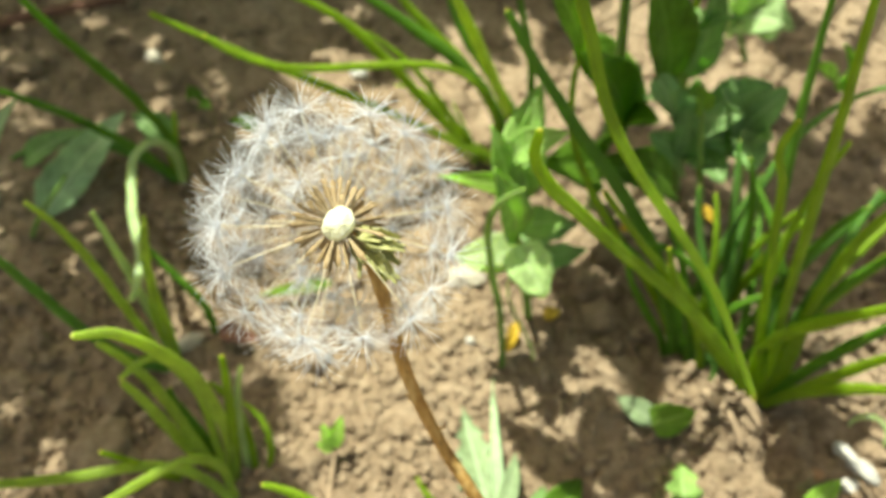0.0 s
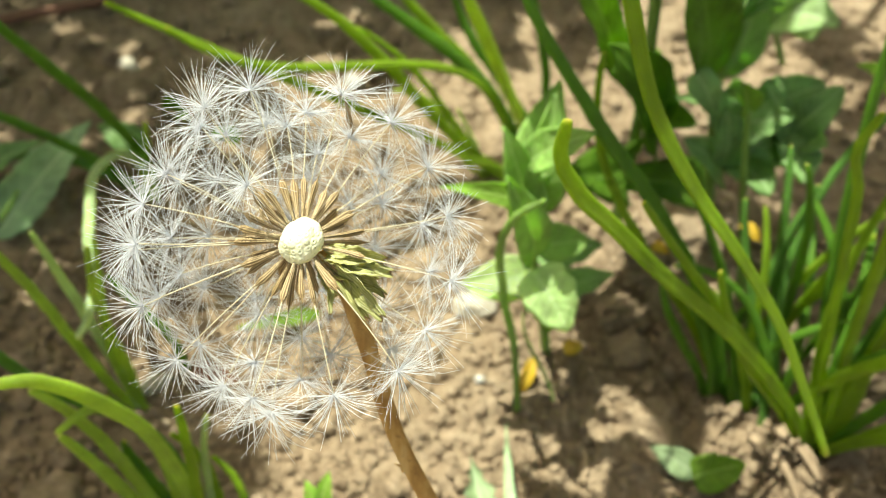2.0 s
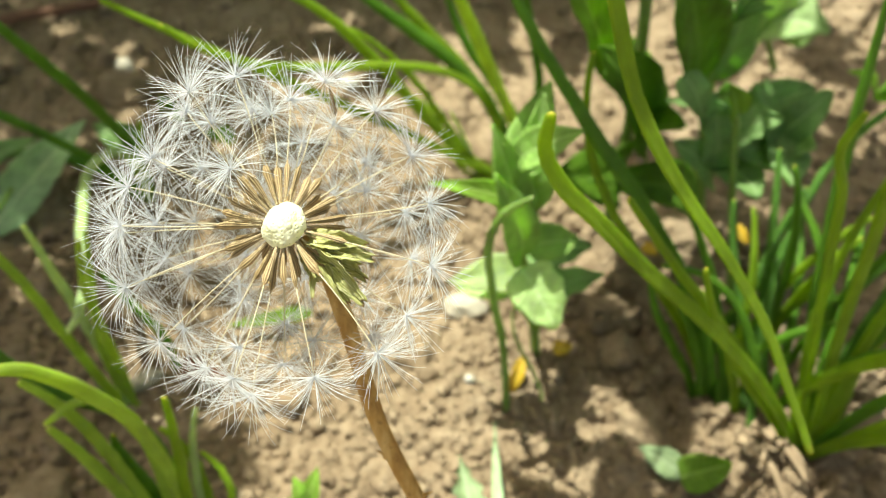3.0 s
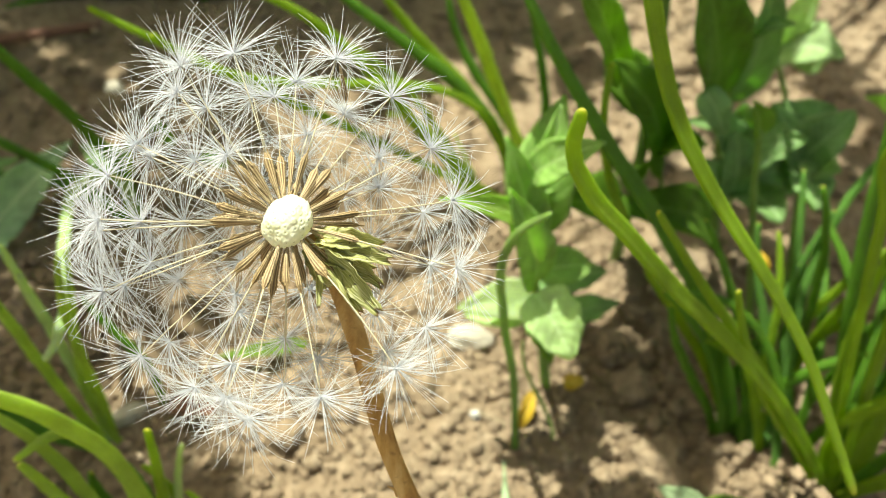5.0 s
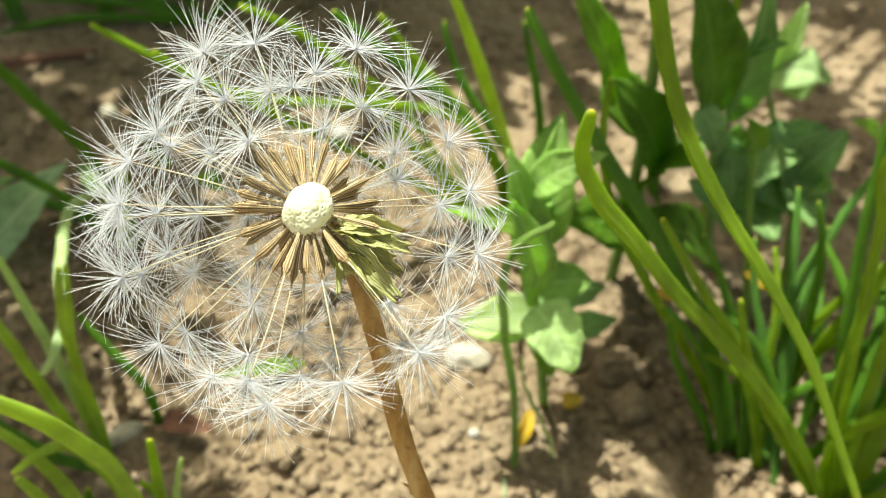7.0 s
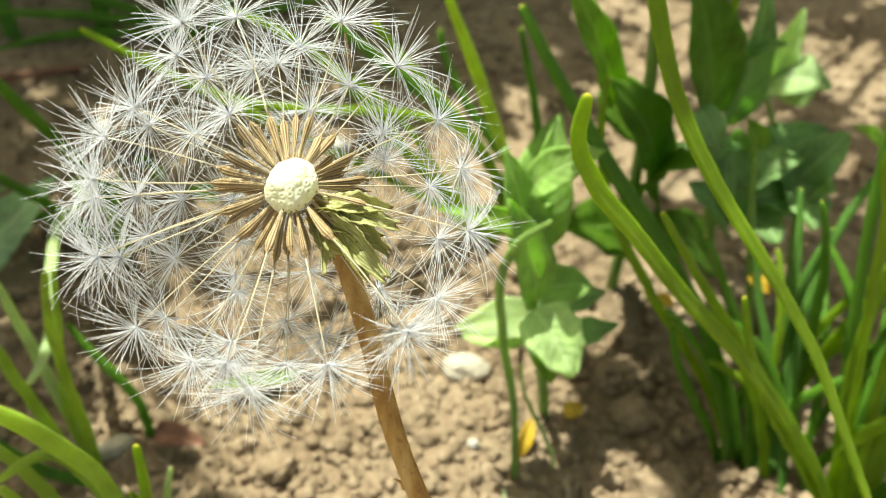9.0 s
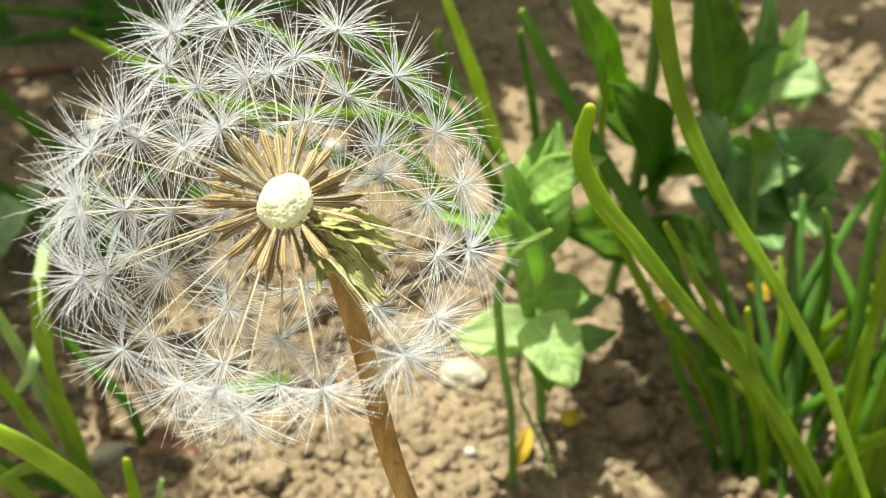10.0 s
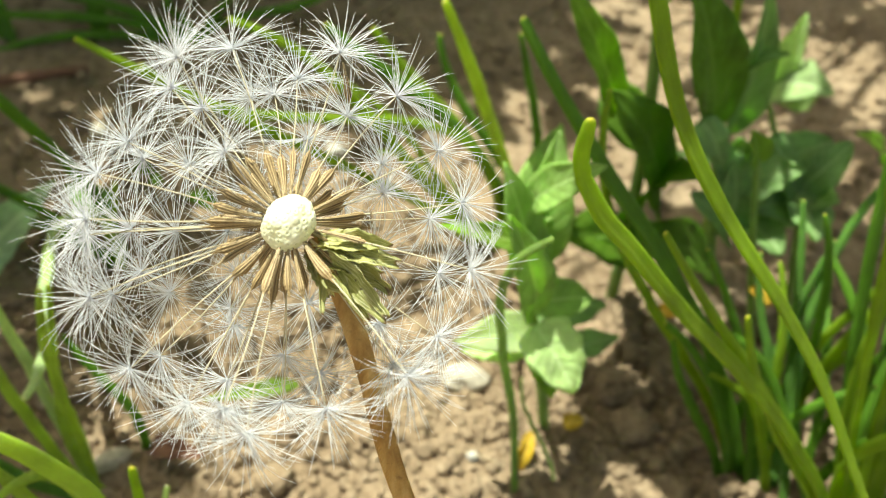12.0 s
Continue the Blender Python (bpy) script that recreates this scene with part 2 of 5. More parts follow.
def tube(line, widths, thick=1.0, groove=None, sides=12, facing=FACING):
    """A closed tube along a line; groove presses its upper side in."""
    line = np.asarray(line, dtype=float)
    tang = np.gradient(line, axis=0)
    verts, along, across, faces = [], [], [], []
    n = len(line)
    for i in range(n):
        t = unit(tang[i])
        side = unit(np.cross(t, facing))
        up = np.cross(side, t)
        for k in range(sides):
            a = 2 * math.pi * k / sides
            ca, sa = math.cos(a), math.sin(a)
            h = 0.5 * thick * sa
            if groove is not None and sa > 0:
                h -= groove[i] * thick * (1 - abs(ca)) * 0.95
            verts.append(line[i] + widths[i] * (0.5 * ca * side + h * up))
            along.append(i / (n - 1))
            across.append(ca)
    for i in range(n - 1):
        for k in range(sides):
            a, b = i * sides + k, i * sides + (k + 1) % sides
            faces.append((a, b, b + sides, a + sides))
    faces.append(tuple(reversed(range(sides))))
    faces.append(tuple(range((n - 1) * sides, n * sides)))
    return verts, faces, along, across


def along_points(points, count):
    """A smooth line through a few points."""
    p = np.array(points, dtype=float)
    p = np.vstack((2 * p[0] - p[1], p, 2 * p[-1] - p[-2]))
    out = []
    for s in np.linspace(0, len(p) - 3 - 1e-6, count):
        i, t = int(s), s - int(s)
        a, b, c, d = p[i:i + 4]
        out.append(0.5 * (2 * b + (c - a) * t + (2 * a - 5 * b + 4 * c - d) * t * t + (3 * b - a - 3 * c + d) * t ** 3))
    return np.array(out)


def onion_leaf(plant, points, width, material, groove_from=0.55, n=38, label=""):
    """One hollow onion leaf, channelled in its lower part and blunt at the tip."""
    line = bezier(points, n) if len(points) == 4 else along_points(points, n)
    p3 = points[-1]
    u = np.linspace(0, 1, n)
    rng = random.Random(int(1e5 * abs(p3[0] + 2 * p3[1])))
    wob = np.array([noise.noise(Vector((k * 0.22, rng.random(), width * 900))) for k in range(n)])
    line = line + np.outer(wob * (0.0006 if n < 60 else 0.0002) * np.sin(np.pi * u), unit((1, 0.3, 0.4)))
    tang = unit(line[-1] - line[-2])
    line = np.vstack((line, line[-1] + tang * width * 0.16, line[-1] + tang * width * 0.24))
    u = np.concatenate((u, (1.0, 1.0)))
    w = width * (0.88 + 0.12 * np.sin(np.pi * u)) * np.minimum(1, 0.66 + 0.95 * (1 - u))
    w[:n] *= 1 + 0.05 * np.roll(wob, 5)
    w[-4:] *= (0.97, 0.90, 0.66, 0.28)
    groove = np.clip((1 - u - groove_from) * 2.2, 0, 0.42) + np.where(u < 0.9, 0.05, 0)
    v, f, al, ac = tube(line - np.array(plant.location), w, 0.62, groove)
    return part("leaf", mesh_of("leaf", v, f, material, al, ac), plant, label)


def stalk(plant, p0, p1, p2, p3, width, material, name="stalk", label=""):
    n = 20
    line = bezier((p0, p1, p2, p3), n)
    u = np.linspace(0, 1, n)
    v, f, al, ac = tube(line - np.array(plant.location), width * (1 - 0.35 * u), 0.92, None, 10)
    return part(name, mesh_of(name, v, f, material, al, ac), plant, label)


def broad_leaf(plant, base, tip, width, material, sag=0.08, fold=0.22, lobes=0.0, tooth=0.0, blunt=0.35, facing=FACING, name="leaf", label="", thick=0.00032):
    """A thin leaf with two faces, folded along its midrib, with a wavy, lobed or toothed rim."""
    n, m = 26, 10
    base, tip = np.array(base, dtype=float), np.array(tip, dtype=float)
    axis = tip - base
    length = np.linalg.norm(axis)
    axis = axis / length
    side = unit(np.cross(axis, facing))
    up = np.cross(side, axis)
    seed = float(abs(base[0] * 77 + tip[1] * 131 + width * 999))
    tops, lows, along, across = [], [], [], []
    for i in range(n + 1):
        u = i / n
        w = width * 0.5 * (math.sin(math.pi * min(1, u ** (0.8 - 0.25 * blunt) * 0.96 + 0.04)) ** (0.95 - 0.45 * blunt) if u < 1 else 0.0)
        w = max(w * (1 - lobes * (0.5 + 0.5 * math.cos(2 * math.pi * (3.2 * u + 0.25)))), width * 0.035)
        saw = (u * 6.5) % 1.0
        w *= 1 - tooth * saw
        for j in range(m + 1):
            q = 2 * j / m - 1
            ripple = 0.10 * width * noise.noise(Vector((u * 4 + seed, q * 1.6, seed * 0.37))) * (0.35 + abs(q))
            rise = sag * length * 4 * u * (1 - u) - 0.35 * sag * length * u + fold * abs(q) * w + ripple
            rise -= 0.05 * w * math.exp(-(q / 0.12) ** 2)
            edge = 1 + 0.07 * noise.noise(Vector((u * 11, q, seed)))
            p = base + axis * (length * (u - 0.04 * tooth * abs(q) * 4)) + side * (q * w * edge) + up * rise - np.array(plant.location)
            tops.append(p)
            lows.append(p - up * thick)
            along.append(u * 0.94)
            across.append(q)
    verts = tops + lows
    off = len(tops)
    faces = []
    row = m + 1
    for i in range(n):
        for j in range(m):
            a = i * row + j
            faces.append((a, a + 1, a + row + 1, a + row))
            faces.append((off + a, off + a + row, off + a + row + 1, off + a + 1))
        a, b = i * row, i * row + m
        faces.append((a, a + row, off + a + row, off + a))
        faces.append((b, off + b, off + b + row, b + row))
    for j in range(m):
        a, b = j, n * row + j
        faces.append((a, off + a, off + a + 1, a + 1))
        faces.append((b, b + 1, off + b + 1, off + b))
    return part(name, mesh_of(name, verts, faces, material, along * 2, across * 2), plant, label)


# ---- ground ----
def lattice(x, y, size, seed):
    """Smooth random hills of one size, between -1 and 1."""
    r = np.random.RandomState(seed)
    t = r.uniform(-1, 1, (256, 256))
    gx, gy = x / size, y / size
    ix, iy = np.floor(gx).astype(int), np.floor(gy).astype(int)
    fx, fy = gx - ix, gy - iy
    fx, fy = fx * fx * (3 - 2 * fx), fy * fy * (3 - 2 * fy)
    pick = lambda a, b: t[a % 256, b % 256]
    return (pick(ix, iy) * (1 - fx) + pick(ix + 1, iy) * fx) * (1 - fy) + (pick(ix, iy + 1) * (1 - fx) + pick(ix + 1, iy + 1) * fx) * fy


def widening(lo, hi, step, far):
    core = np.arange(lo, hi + step / 2, step)
    grow = step * 1.5 * 1.33 ** np.arange(60)
    reach = np.cumsum(grow)
    reach = reach[reach < far]
    return np.concatenate((lo - reach[::-1], core, hi + reach))


GX = widening(-0.30, 0.31, 0.0013, 400)
GY = widening(-0.07, 0.50, 0.0013, 400)
XX, YY = np.meshgrid(GX, GY)
near = np.clip(1.6 - np.maximum(np.abs(XX), np.abs(YY - 0.2)) / 0.5, 0, 1)
HH = 0.0035 * lattice(XX, YY, 0.075, 3) + near * (0.0020 * lattice(XX, YY, 0.028, 4) + 0.0011 * lattice(XX, YY, 0.011, 5) + 0.0008 * lattice(XX, YY, 0.0048, 6) + 0.00035 * lattice(XX, YY, 0.0022, 7))
crack = np.abs(lattice(XX, YY, 0.034, 8) + 0.35 * lattice(XX, YY, 0.009, 9))
HH -= near * 0.0020 * np.clip(1 - crack / 0.075, 0, 1)
rs = np.random.RandomState(11)
for _ in range(8000):
    cx, cy = rs.uniform(-0.29, 0.30), rs.uniform(-0.06, 0.49)
    rad = 0.0014 + 0.0056 * rs.rand() ** 3.4
    i0, i1 = np.searchsorted(GX, (cx - rad * 1.3, cx + rad * 1.3))
    j0, j1 = np.searchsorted(GY, (cy - rad * 1.3, cy + rad * 1.3))
    if i1 - i0 < 2 or j1 - j0 < 2:
        continue
    px, py = XX[j0:j1, i0:i1], YY[j0:j1, i0:i1]
    turn, flat = rs.uniform(0, 3.14), rs.uniform(0.65, 1.0)
    dx, dy = px - cx, py - cy
    ex, ey = dx * math.cos(turn) + dy * math.sin(turn), (dy * math.cos(turn) - dx * math.sin(turn)) / flat
    d = np.sqrt(ex * ex + ey * ey) / rad * (1 + 0.22 * lattice(px, py, rad * 0.8, 20 + _ % 7))
    lump = (0.72 - 0.5 * min(1.0, max(0.0, (cy - 0.15) / 0.13))) * rad * rs.uniform(0.6, 1.1) * np.sqrt(np.clip(1 - d ** 2.4, 0, 1))
    floor_here = float(HH[(j0 + j1) // 2, (i0 + i1) // 2])
    HH[j0:j1, i0:i1] = np.where(lump > 0, np.maximum(HH[j0:j1, i0:i1], floor_here * 0.6 + lump - rad * 0.12), HH[j0:j1, i0:i1])


def ground_height(x, y):
    i = int(np.clip(np.searchsorted(GX, x), 1, len(GX) - 1))
    j = int(np.clip(np.searchsorted(GY, y), 1, len(GY) - 1))
    return float(HH[j - 1:j + 1, i - 1:i + 1].mean())


def build_ground():
    ny, nx = XX.shape
    idx = np.arange(nx * ny).reshape(ny, nx)
    quads = np.stack((idx[:-1, :-1], idx[:-1, 1:], idx[1:, 1:], idx[1:, :-1]), axis=-1).reshape(-1, 4)
    me = bpy.data.meshes.new("ground")
    me.vertices.add(nx * ny)
    me.vertices.foreach_set("co", np.stack((XX, YY, HH), axis=-1).astype(np.float32).ravel())
    me.loops.add(quads.size)
    me.loops.foreach_set("vertex_index", quads.ravel().astype(np.int32))
    me.polygons.add(len(quads))
    me.polygons.foreach_set("loop_start", np.arange(0, quads.size, 4, dtype=np.int32))
    me.polygons.foreach_set("use_smooth", np.ones(len(quads), dtype=bool))
    me.materials.append(SOIL)
    me.update(calc_edges=True)
    return tagged(new("ground", me), "dry crumbly light brown garden soil", "ground", "", "structure")


build_ground()


def lump_mesh(name, material, detail, seed, squash=(1, 1, 0.7), rough=0.22):
    """An uneven clod or stone of radius 1."""
    bm = bmesh.new()
    bmesh.ops.create_icosphere(bm, subdivisions=detail, radius=1.0)
    for v in bm.verts:
        p = v.co * 1.3 + Vector((seed * 7.1, seed * 3.3, 0))
        s = 1 + rough * noise.noise(p) + rough * 0.6 * noise.noise(p * 2.7) + rough * 0.35 * noise.noise(p * 6.1)
        v.co = Vector((v.co.x * squash[0], v.co.y * squash[1], v.co.z * squash[2])) * s
    me = bpy.data.meshes.new(name)
    bm.to_mesh(me)
    bm.free()
    me.materials.append(material)
    me.polygons.foreach_set("use_smooth", [True] * len(me.polygons))
    return me


CLOD_SHAPES = [lump_mesh("soil_clod", CLOD, 4, k, (1, 0.75 + 0.05 * k, 0.6), 0.34) for k in range(6)]


def soil_clod(x, y, size, k):
    ob = new("soil_clod", CLOD_SHAPES[k % 6])
    ob.location = (x, y, ground_height(x, y) + size * 0.08)
    ob.rotation_euler = (0.3 * math.sin(k * 1.7), 0.3 * math.cos(k * 2.3), k * 1.31)
    ob.scale = (size, size, size)
    return tagged(ob, "dry brown clod of garden soil", "soil clod", "clods on the soil")


rs = np.random.RandomState(5)
for k in range(60):
    soil_clod(rs.uniform(-0.24, 0.24), rs.uniform(0.0, 0.40), 0.0030 + 0.0032 * rs.rand() ** 2, k)
for k, (x, y, size) in enumerate(((0.127, 0.246, 0.011), (-0.150, 0.219, 0.009), (-0.137, 0.196, 0.010), (0.072, 0.105, 0.008), (0.079, 0.075, 0.009), (0.007, 0.086, 0.005), (-0.085, 0.012, 0.013), (-0.062, 0.02, 0.009), (-0.20, 0.19, 0.010))):
    soil_clod(x, y, size, k + 3)


def soil_crumbs():
    """Loose crumbs strewn over the soil, too many to count."""
    src = [lump_mesh("crumb", CLOD, 2, 30 + k, (1, 0.8, 0.75), 0.55) for k in range(5)]
    shapes = []
    for me in src:
        co = np.empty(len(me.vertices) * 3)
        me.vertices.foreach_get("co", co)
        shapes.append((co.reshape(-1, 3), np.array([tuple(p.vertices) for p in me.polygons])))
        bpy.data.meshes.remove(me)
    r = np.random.RandomState(9)
    verts, faces, base = [], [], 0
    for k in range(13200):
        if k < 5200:
            x, y = r.uniform(-0.26, 0.27), r.uniform(-0.03, 0.42)
            size = 0.0008 + 0.0028 * r.rand() ** 2.6
        else:
            # a closer cover of fine crumbs round the seed head's foot
            x, y = r.uniform(-0.14, 0.19), -0.03 + 0.20 * r.rand() ** 1.2
            size = 0.0007 + 0.0018 * r.rand() ** 2.0
        co, fa = shapes[k % 5]
        a = r.uniform(0, 6.28)
        turn = np.array(((math.cos(a), -math.sin(a), 0), (math.sin(a), math.cos(a), 0), (0, 0, 1)))
        verts.append(co @ turn.T * size + (x, y, ground_height(x, y) + size * 0.3))
        faces.append(fa + base)
        base += len(co)
    v, f = np.concatenate(verts), np.concatenate(faces)
    me = mesh_of("soil_crumbs", v, [tuple(q) for q in f.tolist()], CLOD)
    tagged(new("soil_crumbs", me), "loose dry crumbs of light brown soil", "soil crumbs", "", "stuff")


soil_crumbs()


# ---- the dandelion clock ----
HUB = np.array((0.0003, -0.0017, 0.1508))


def pappus_mesh(seed):
    """The white parasol of one seed, its centre at the origin and its stalk along -z."""
    r = np.random.RandomState(seed)
    verts, faces, base = [], [], 0
    for k in range(76):
        pol = radians(float(np.clip(r.normal(74, 28), 6, 128)))
        az = r.uniform(0, 2 * math.pi)
        size = 0.0074 * r.uniform(0.70, 1.12)
        bend = radians(r.normal(7, 10))
        kink = r.normal(0, 0.09)
        p, line = np.zeros(3), [np.zeros(3)]
        for s in range(4):
            a = pol + bend * (s - 0.5) * 0.55
            b = az + kink * s * 0.4
            p = p + size / 4 * np.array((math.sin(a) * math.cos(b), math.sin(a) * math.sin(b), math.cos(a)))
            line.append(p)
        for i, q in enumerate(line):
            rad = (0.000044, 0.000041, 0.000038, 0.000033, 0.000016)[i]
            t = unit(line[min(i + 1, 4)] - line[max(i - 1, 0)])
            s1 = unit(np.cross(t, (0.31, 0.22, 0.93)))
            s2 = np.cross(t, s1)
            for c in range(3):
                a = 2.0944 * c
                verts.append(q + rad * (math.cos(a) * s1 + math.sin(a) * s2))
        for i in range(4):
            for c in range(3):
                a, b = base + i * 3 + c, base + i * 3 + (c + 1) % 3
                faces.append((a, b, b + 3, a + 3))
        base += 15
    # the small disc in which the hairs meet
    for i in range(6):
        a = i * math.pi / 3
        verts.append(np.array((0.00034 * math.cos(a), 0.00034 * math.sin(a), 0.0)))
    verts += [np.array((0, 0, 0.0003)), np.array((0, 0, -0.0002))]
    for i in range(6):
        a, b = base + i, base + (i + 1) % 6
        faces += [(a, b, base + 6), (b, a, base + 7)]
    return mesh_of("pappus", verts, faces, PAPPUS)


def achene_mesh(seed):
    """A flattened, ribbed and barbed brown fruit that lies along z from the receptacle outwards."""
    r = np.random.RandomState(seed)
    n, sides = 46, 28
    verts, faces, along, across = [], [], [], []
    length = 0.0060 + 0.0003 * (seed % 3)
    for i in range(n):
        u = i / (n - 1)
        rad = 0.00013 + 0.00033 * min(1.0, u / 0.70) ** 0.9
        if u > 0.76:
            rad *= max(0.24, 1 - ((u - 0.76) / 0.22) ** 0.8)
        tooth = 0.5 - 0.5 * math.cos(i * 2.1)
        for k in range(sides):
            a = 2 * math.pi * k / sides
            rib = 0.5 + 0.5 * math.cos(7 * a)
            rr = rad * (0.84 + 0.26 * rib) + 0.00017 * rib * tooth * max(0.0, min(1.0, (u - 0.25) * 2)) * (u < 0.86) * r.uniform(0.6, 1.2)
            bow = 0.00025 * math.sin(u * 3.0) * (seed % 3 - 1)
            verts.append((rr * math.cos(a) + bow, rr * 0.66 * math.sin(a), u * length))
            along.append(u)
            across.append(rib * (0.75 + 0.25 * tooth))
    for i in range(n - 1):
        for k in range(sides):
            a, b = i * sides + k, i * sides + (k + 1) % sides
            faces.append((a, b, b + sides, a + sides))
    faces += [tuple(reversed(range(sides))), tuple(range((n - 1) * sides, n * sides))]
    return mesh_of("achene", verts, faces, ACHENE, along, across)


def beak_mesh(length):
    line = np.array([(0.0002 * math.sin(u * 3.1), 0, u * length) for u in np.linspace(0, 1, 7)])
    v, f, al, ac = tube(line, np.linspace(0.00019, 0.00013, 7), 1.0, None, 6, np.array((0, 1.0, 0.01)))
    return mesh_of("beak", v, f, BEAK, al, ac)


PAPPI = [pappus_mesh(40 + k) for k in range(8)]
ACHENES = [achene_mesh(60 + k) for k in range(3)]
BEAKS = [beak_mesh(0.0138 + 0.0004 * k) for k in range(3)]


def seed_of(plant, azimuth, height, k, reach=0.021, bare=False):
    """One seed that stands out from the hub: brown fruit, thin beak, white pappus; or the fruit alone."""
    az, el = radians(azimuth), radians(height)
    if bare:
        az, el = az + 0.16 * math.sin(k * 3.7), el + 0.16 * math.sin(k * 5.3)
    way = Vector((math.cos(el) * math.cos(az), math.cos(el) * math.sin(az), math.sin(el)))
    m = way.to_track_quat("Z", "Y").to_matrix().to_4x4() @ Matrix.Rotation(k * 2.4, 4, "Z")
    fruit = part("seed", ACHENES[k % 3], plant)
    fruit.matrix_basis = Matrix.Translation(way * 0.0029) @ m
    if bare:
        fruit.scale = (0.82, 0.82, 0.74 + 0.08 * (k % 4))
        return fruit
    beak = part("beak", BEAKS[k % 3], fruit, "thin straw-coloured beak")
    beak.location = (0, 0, 0.0054)
    tuft = part("pappus", PAPPI[k % 8], fruit, "white parasol of fine hairs")
    tuft.location = (0, 0, reach - 0.0029)
    tagged(tuft, kind="stuff")
    beak.scale = (1, 1, max(0.001, reach - 0.0029 - 0.0054) / (0.0138 + 0.0004 * (k % 3)))
    return fruit


dandelion = thing("dandelion_clock", HUB, "dandelion seed head with white pappus, half bald, on brown stem", "dandelion")
STEM_LINE = along_points([(0.0032, -0.0014, 0.1476), (0.0048, 0.0002, 0.1424), (0.0093, -0.0039, 0.1340), (0.0154, -0.0093, 0.1173), (0.0243, -0.0117, 0.0956), (0.0322, -0.0166, 0.0869), (0.0436, -0.0210, 0.0649), (0.0509, -0.0237, 0.0320), (0.0529, -0.0237, -0.0050)], 60)
u = np.linspace(0, 1, 60)
v, f, al, ac = tube(STEM_LINE - HUB, 0.0024 + 0.0008 * u + 0.0004 * np.exp(-((u - 0.02) / 0.05) ** 2) + 0.00008 * np.sin(u * 61), 1.0, None, 20)
part("stem", mesh_of("stem", v, f, STEM, al, ac), dandelion, "tan brown hollow stem")


def sliver(root, tip, width):
    """A thin torn flake of skin that stands off the stem."""
    root, tip = np.array(root), np.array(tip)
    mid = (root + tip) / 2 + np.array((0.0003, 0.0, 0.0003))
    v, f, al, ac = tube(np.array([root, mid, tip]) - HUB, np.array((1.0, 0.6, 0.1)) * width, 0.4, None, 6)
    part("skin_flake", mesh_of("skin_flake", v, f, STEM, al, ac), dandelion, "torn flake of stem skin")


sliver((0.0167, -0.0107, 0.1108), (0.0150, -0.0104, 0.1122), 0.0009)
sliver((0.0230, -0.0110, 0.1015), (0.0246, -0.0102, 0.1020), 0.0007)


def receptacle():
    """The bald heart: a knobbly cushion with a pit where each fruit has stood."""
    bm = bmesh.new()
    bmesh.ops.create_icosphere(bm, subdivisions=6, radius=1.0)
    count = 120
    k = np.arange(count) + 0.5
    pol, az = np.arccos(1 - 2 * k / count), math.pi * (1 + 5 ** 0.5) * k
    pits = np.stack((np.sin(pol) * np.cos(az), np.sin(pol) * np.sin(az), np.cos(pol)), axis=1)
    pits += np.random.RandomState(4).normal(0, 0.03, pits.shape)
    depth = []
    for p in bm.verts:
        q = p.co.copy()
        near_pit = float(np.sqrt(((pits - np.array(q)) ** 2).sum(axis=1)).min())
        s = 1 + 0.10 * noise.noise(q * 1.5) + 0.028 * math.sin(min(near_pit / 0.17, 1.0) * 3.1) - 0.02 * math.exp(-(near_pit / 0.03) ** 2)
        depth.append(near_pit)
        p.co = Vector((q.x * 0.84, q.y * 0.80, q.z * 0.99)) * s * 0.0032
    me = bpy.data.meshes.new("receptacle")
    bm.to_mesh(me)
    bm.free()
    me.attributes.new("along", "FLOAT", "POINT").data.foreach_set("value", np.asarray(depth, dtype=np.float32))
    me.materials.append(RECEPTACLE)
    me.polygons.foreach_set("use_smooth", [True] * len(me.polygons))
    ob = part("receptacle", me, dandelion, "pale pitted bald receptacle")
    ob.rotation_mode = "QUATERNION"
    ob.rotation_quaternion = Vector((0.42, 0.60, 0.68)).to_track_quat("Z", "Y")


receptacle()
# bracts bent back beside the stem: right, down and behind as seen from the bald side, in millimetres
RIGHT, LOW, BACK = np.array((1.0, 0.1, 0.0)), unit((0.0, -0.66, -0.75)), unit((-0.22, 0.73, -0.65))


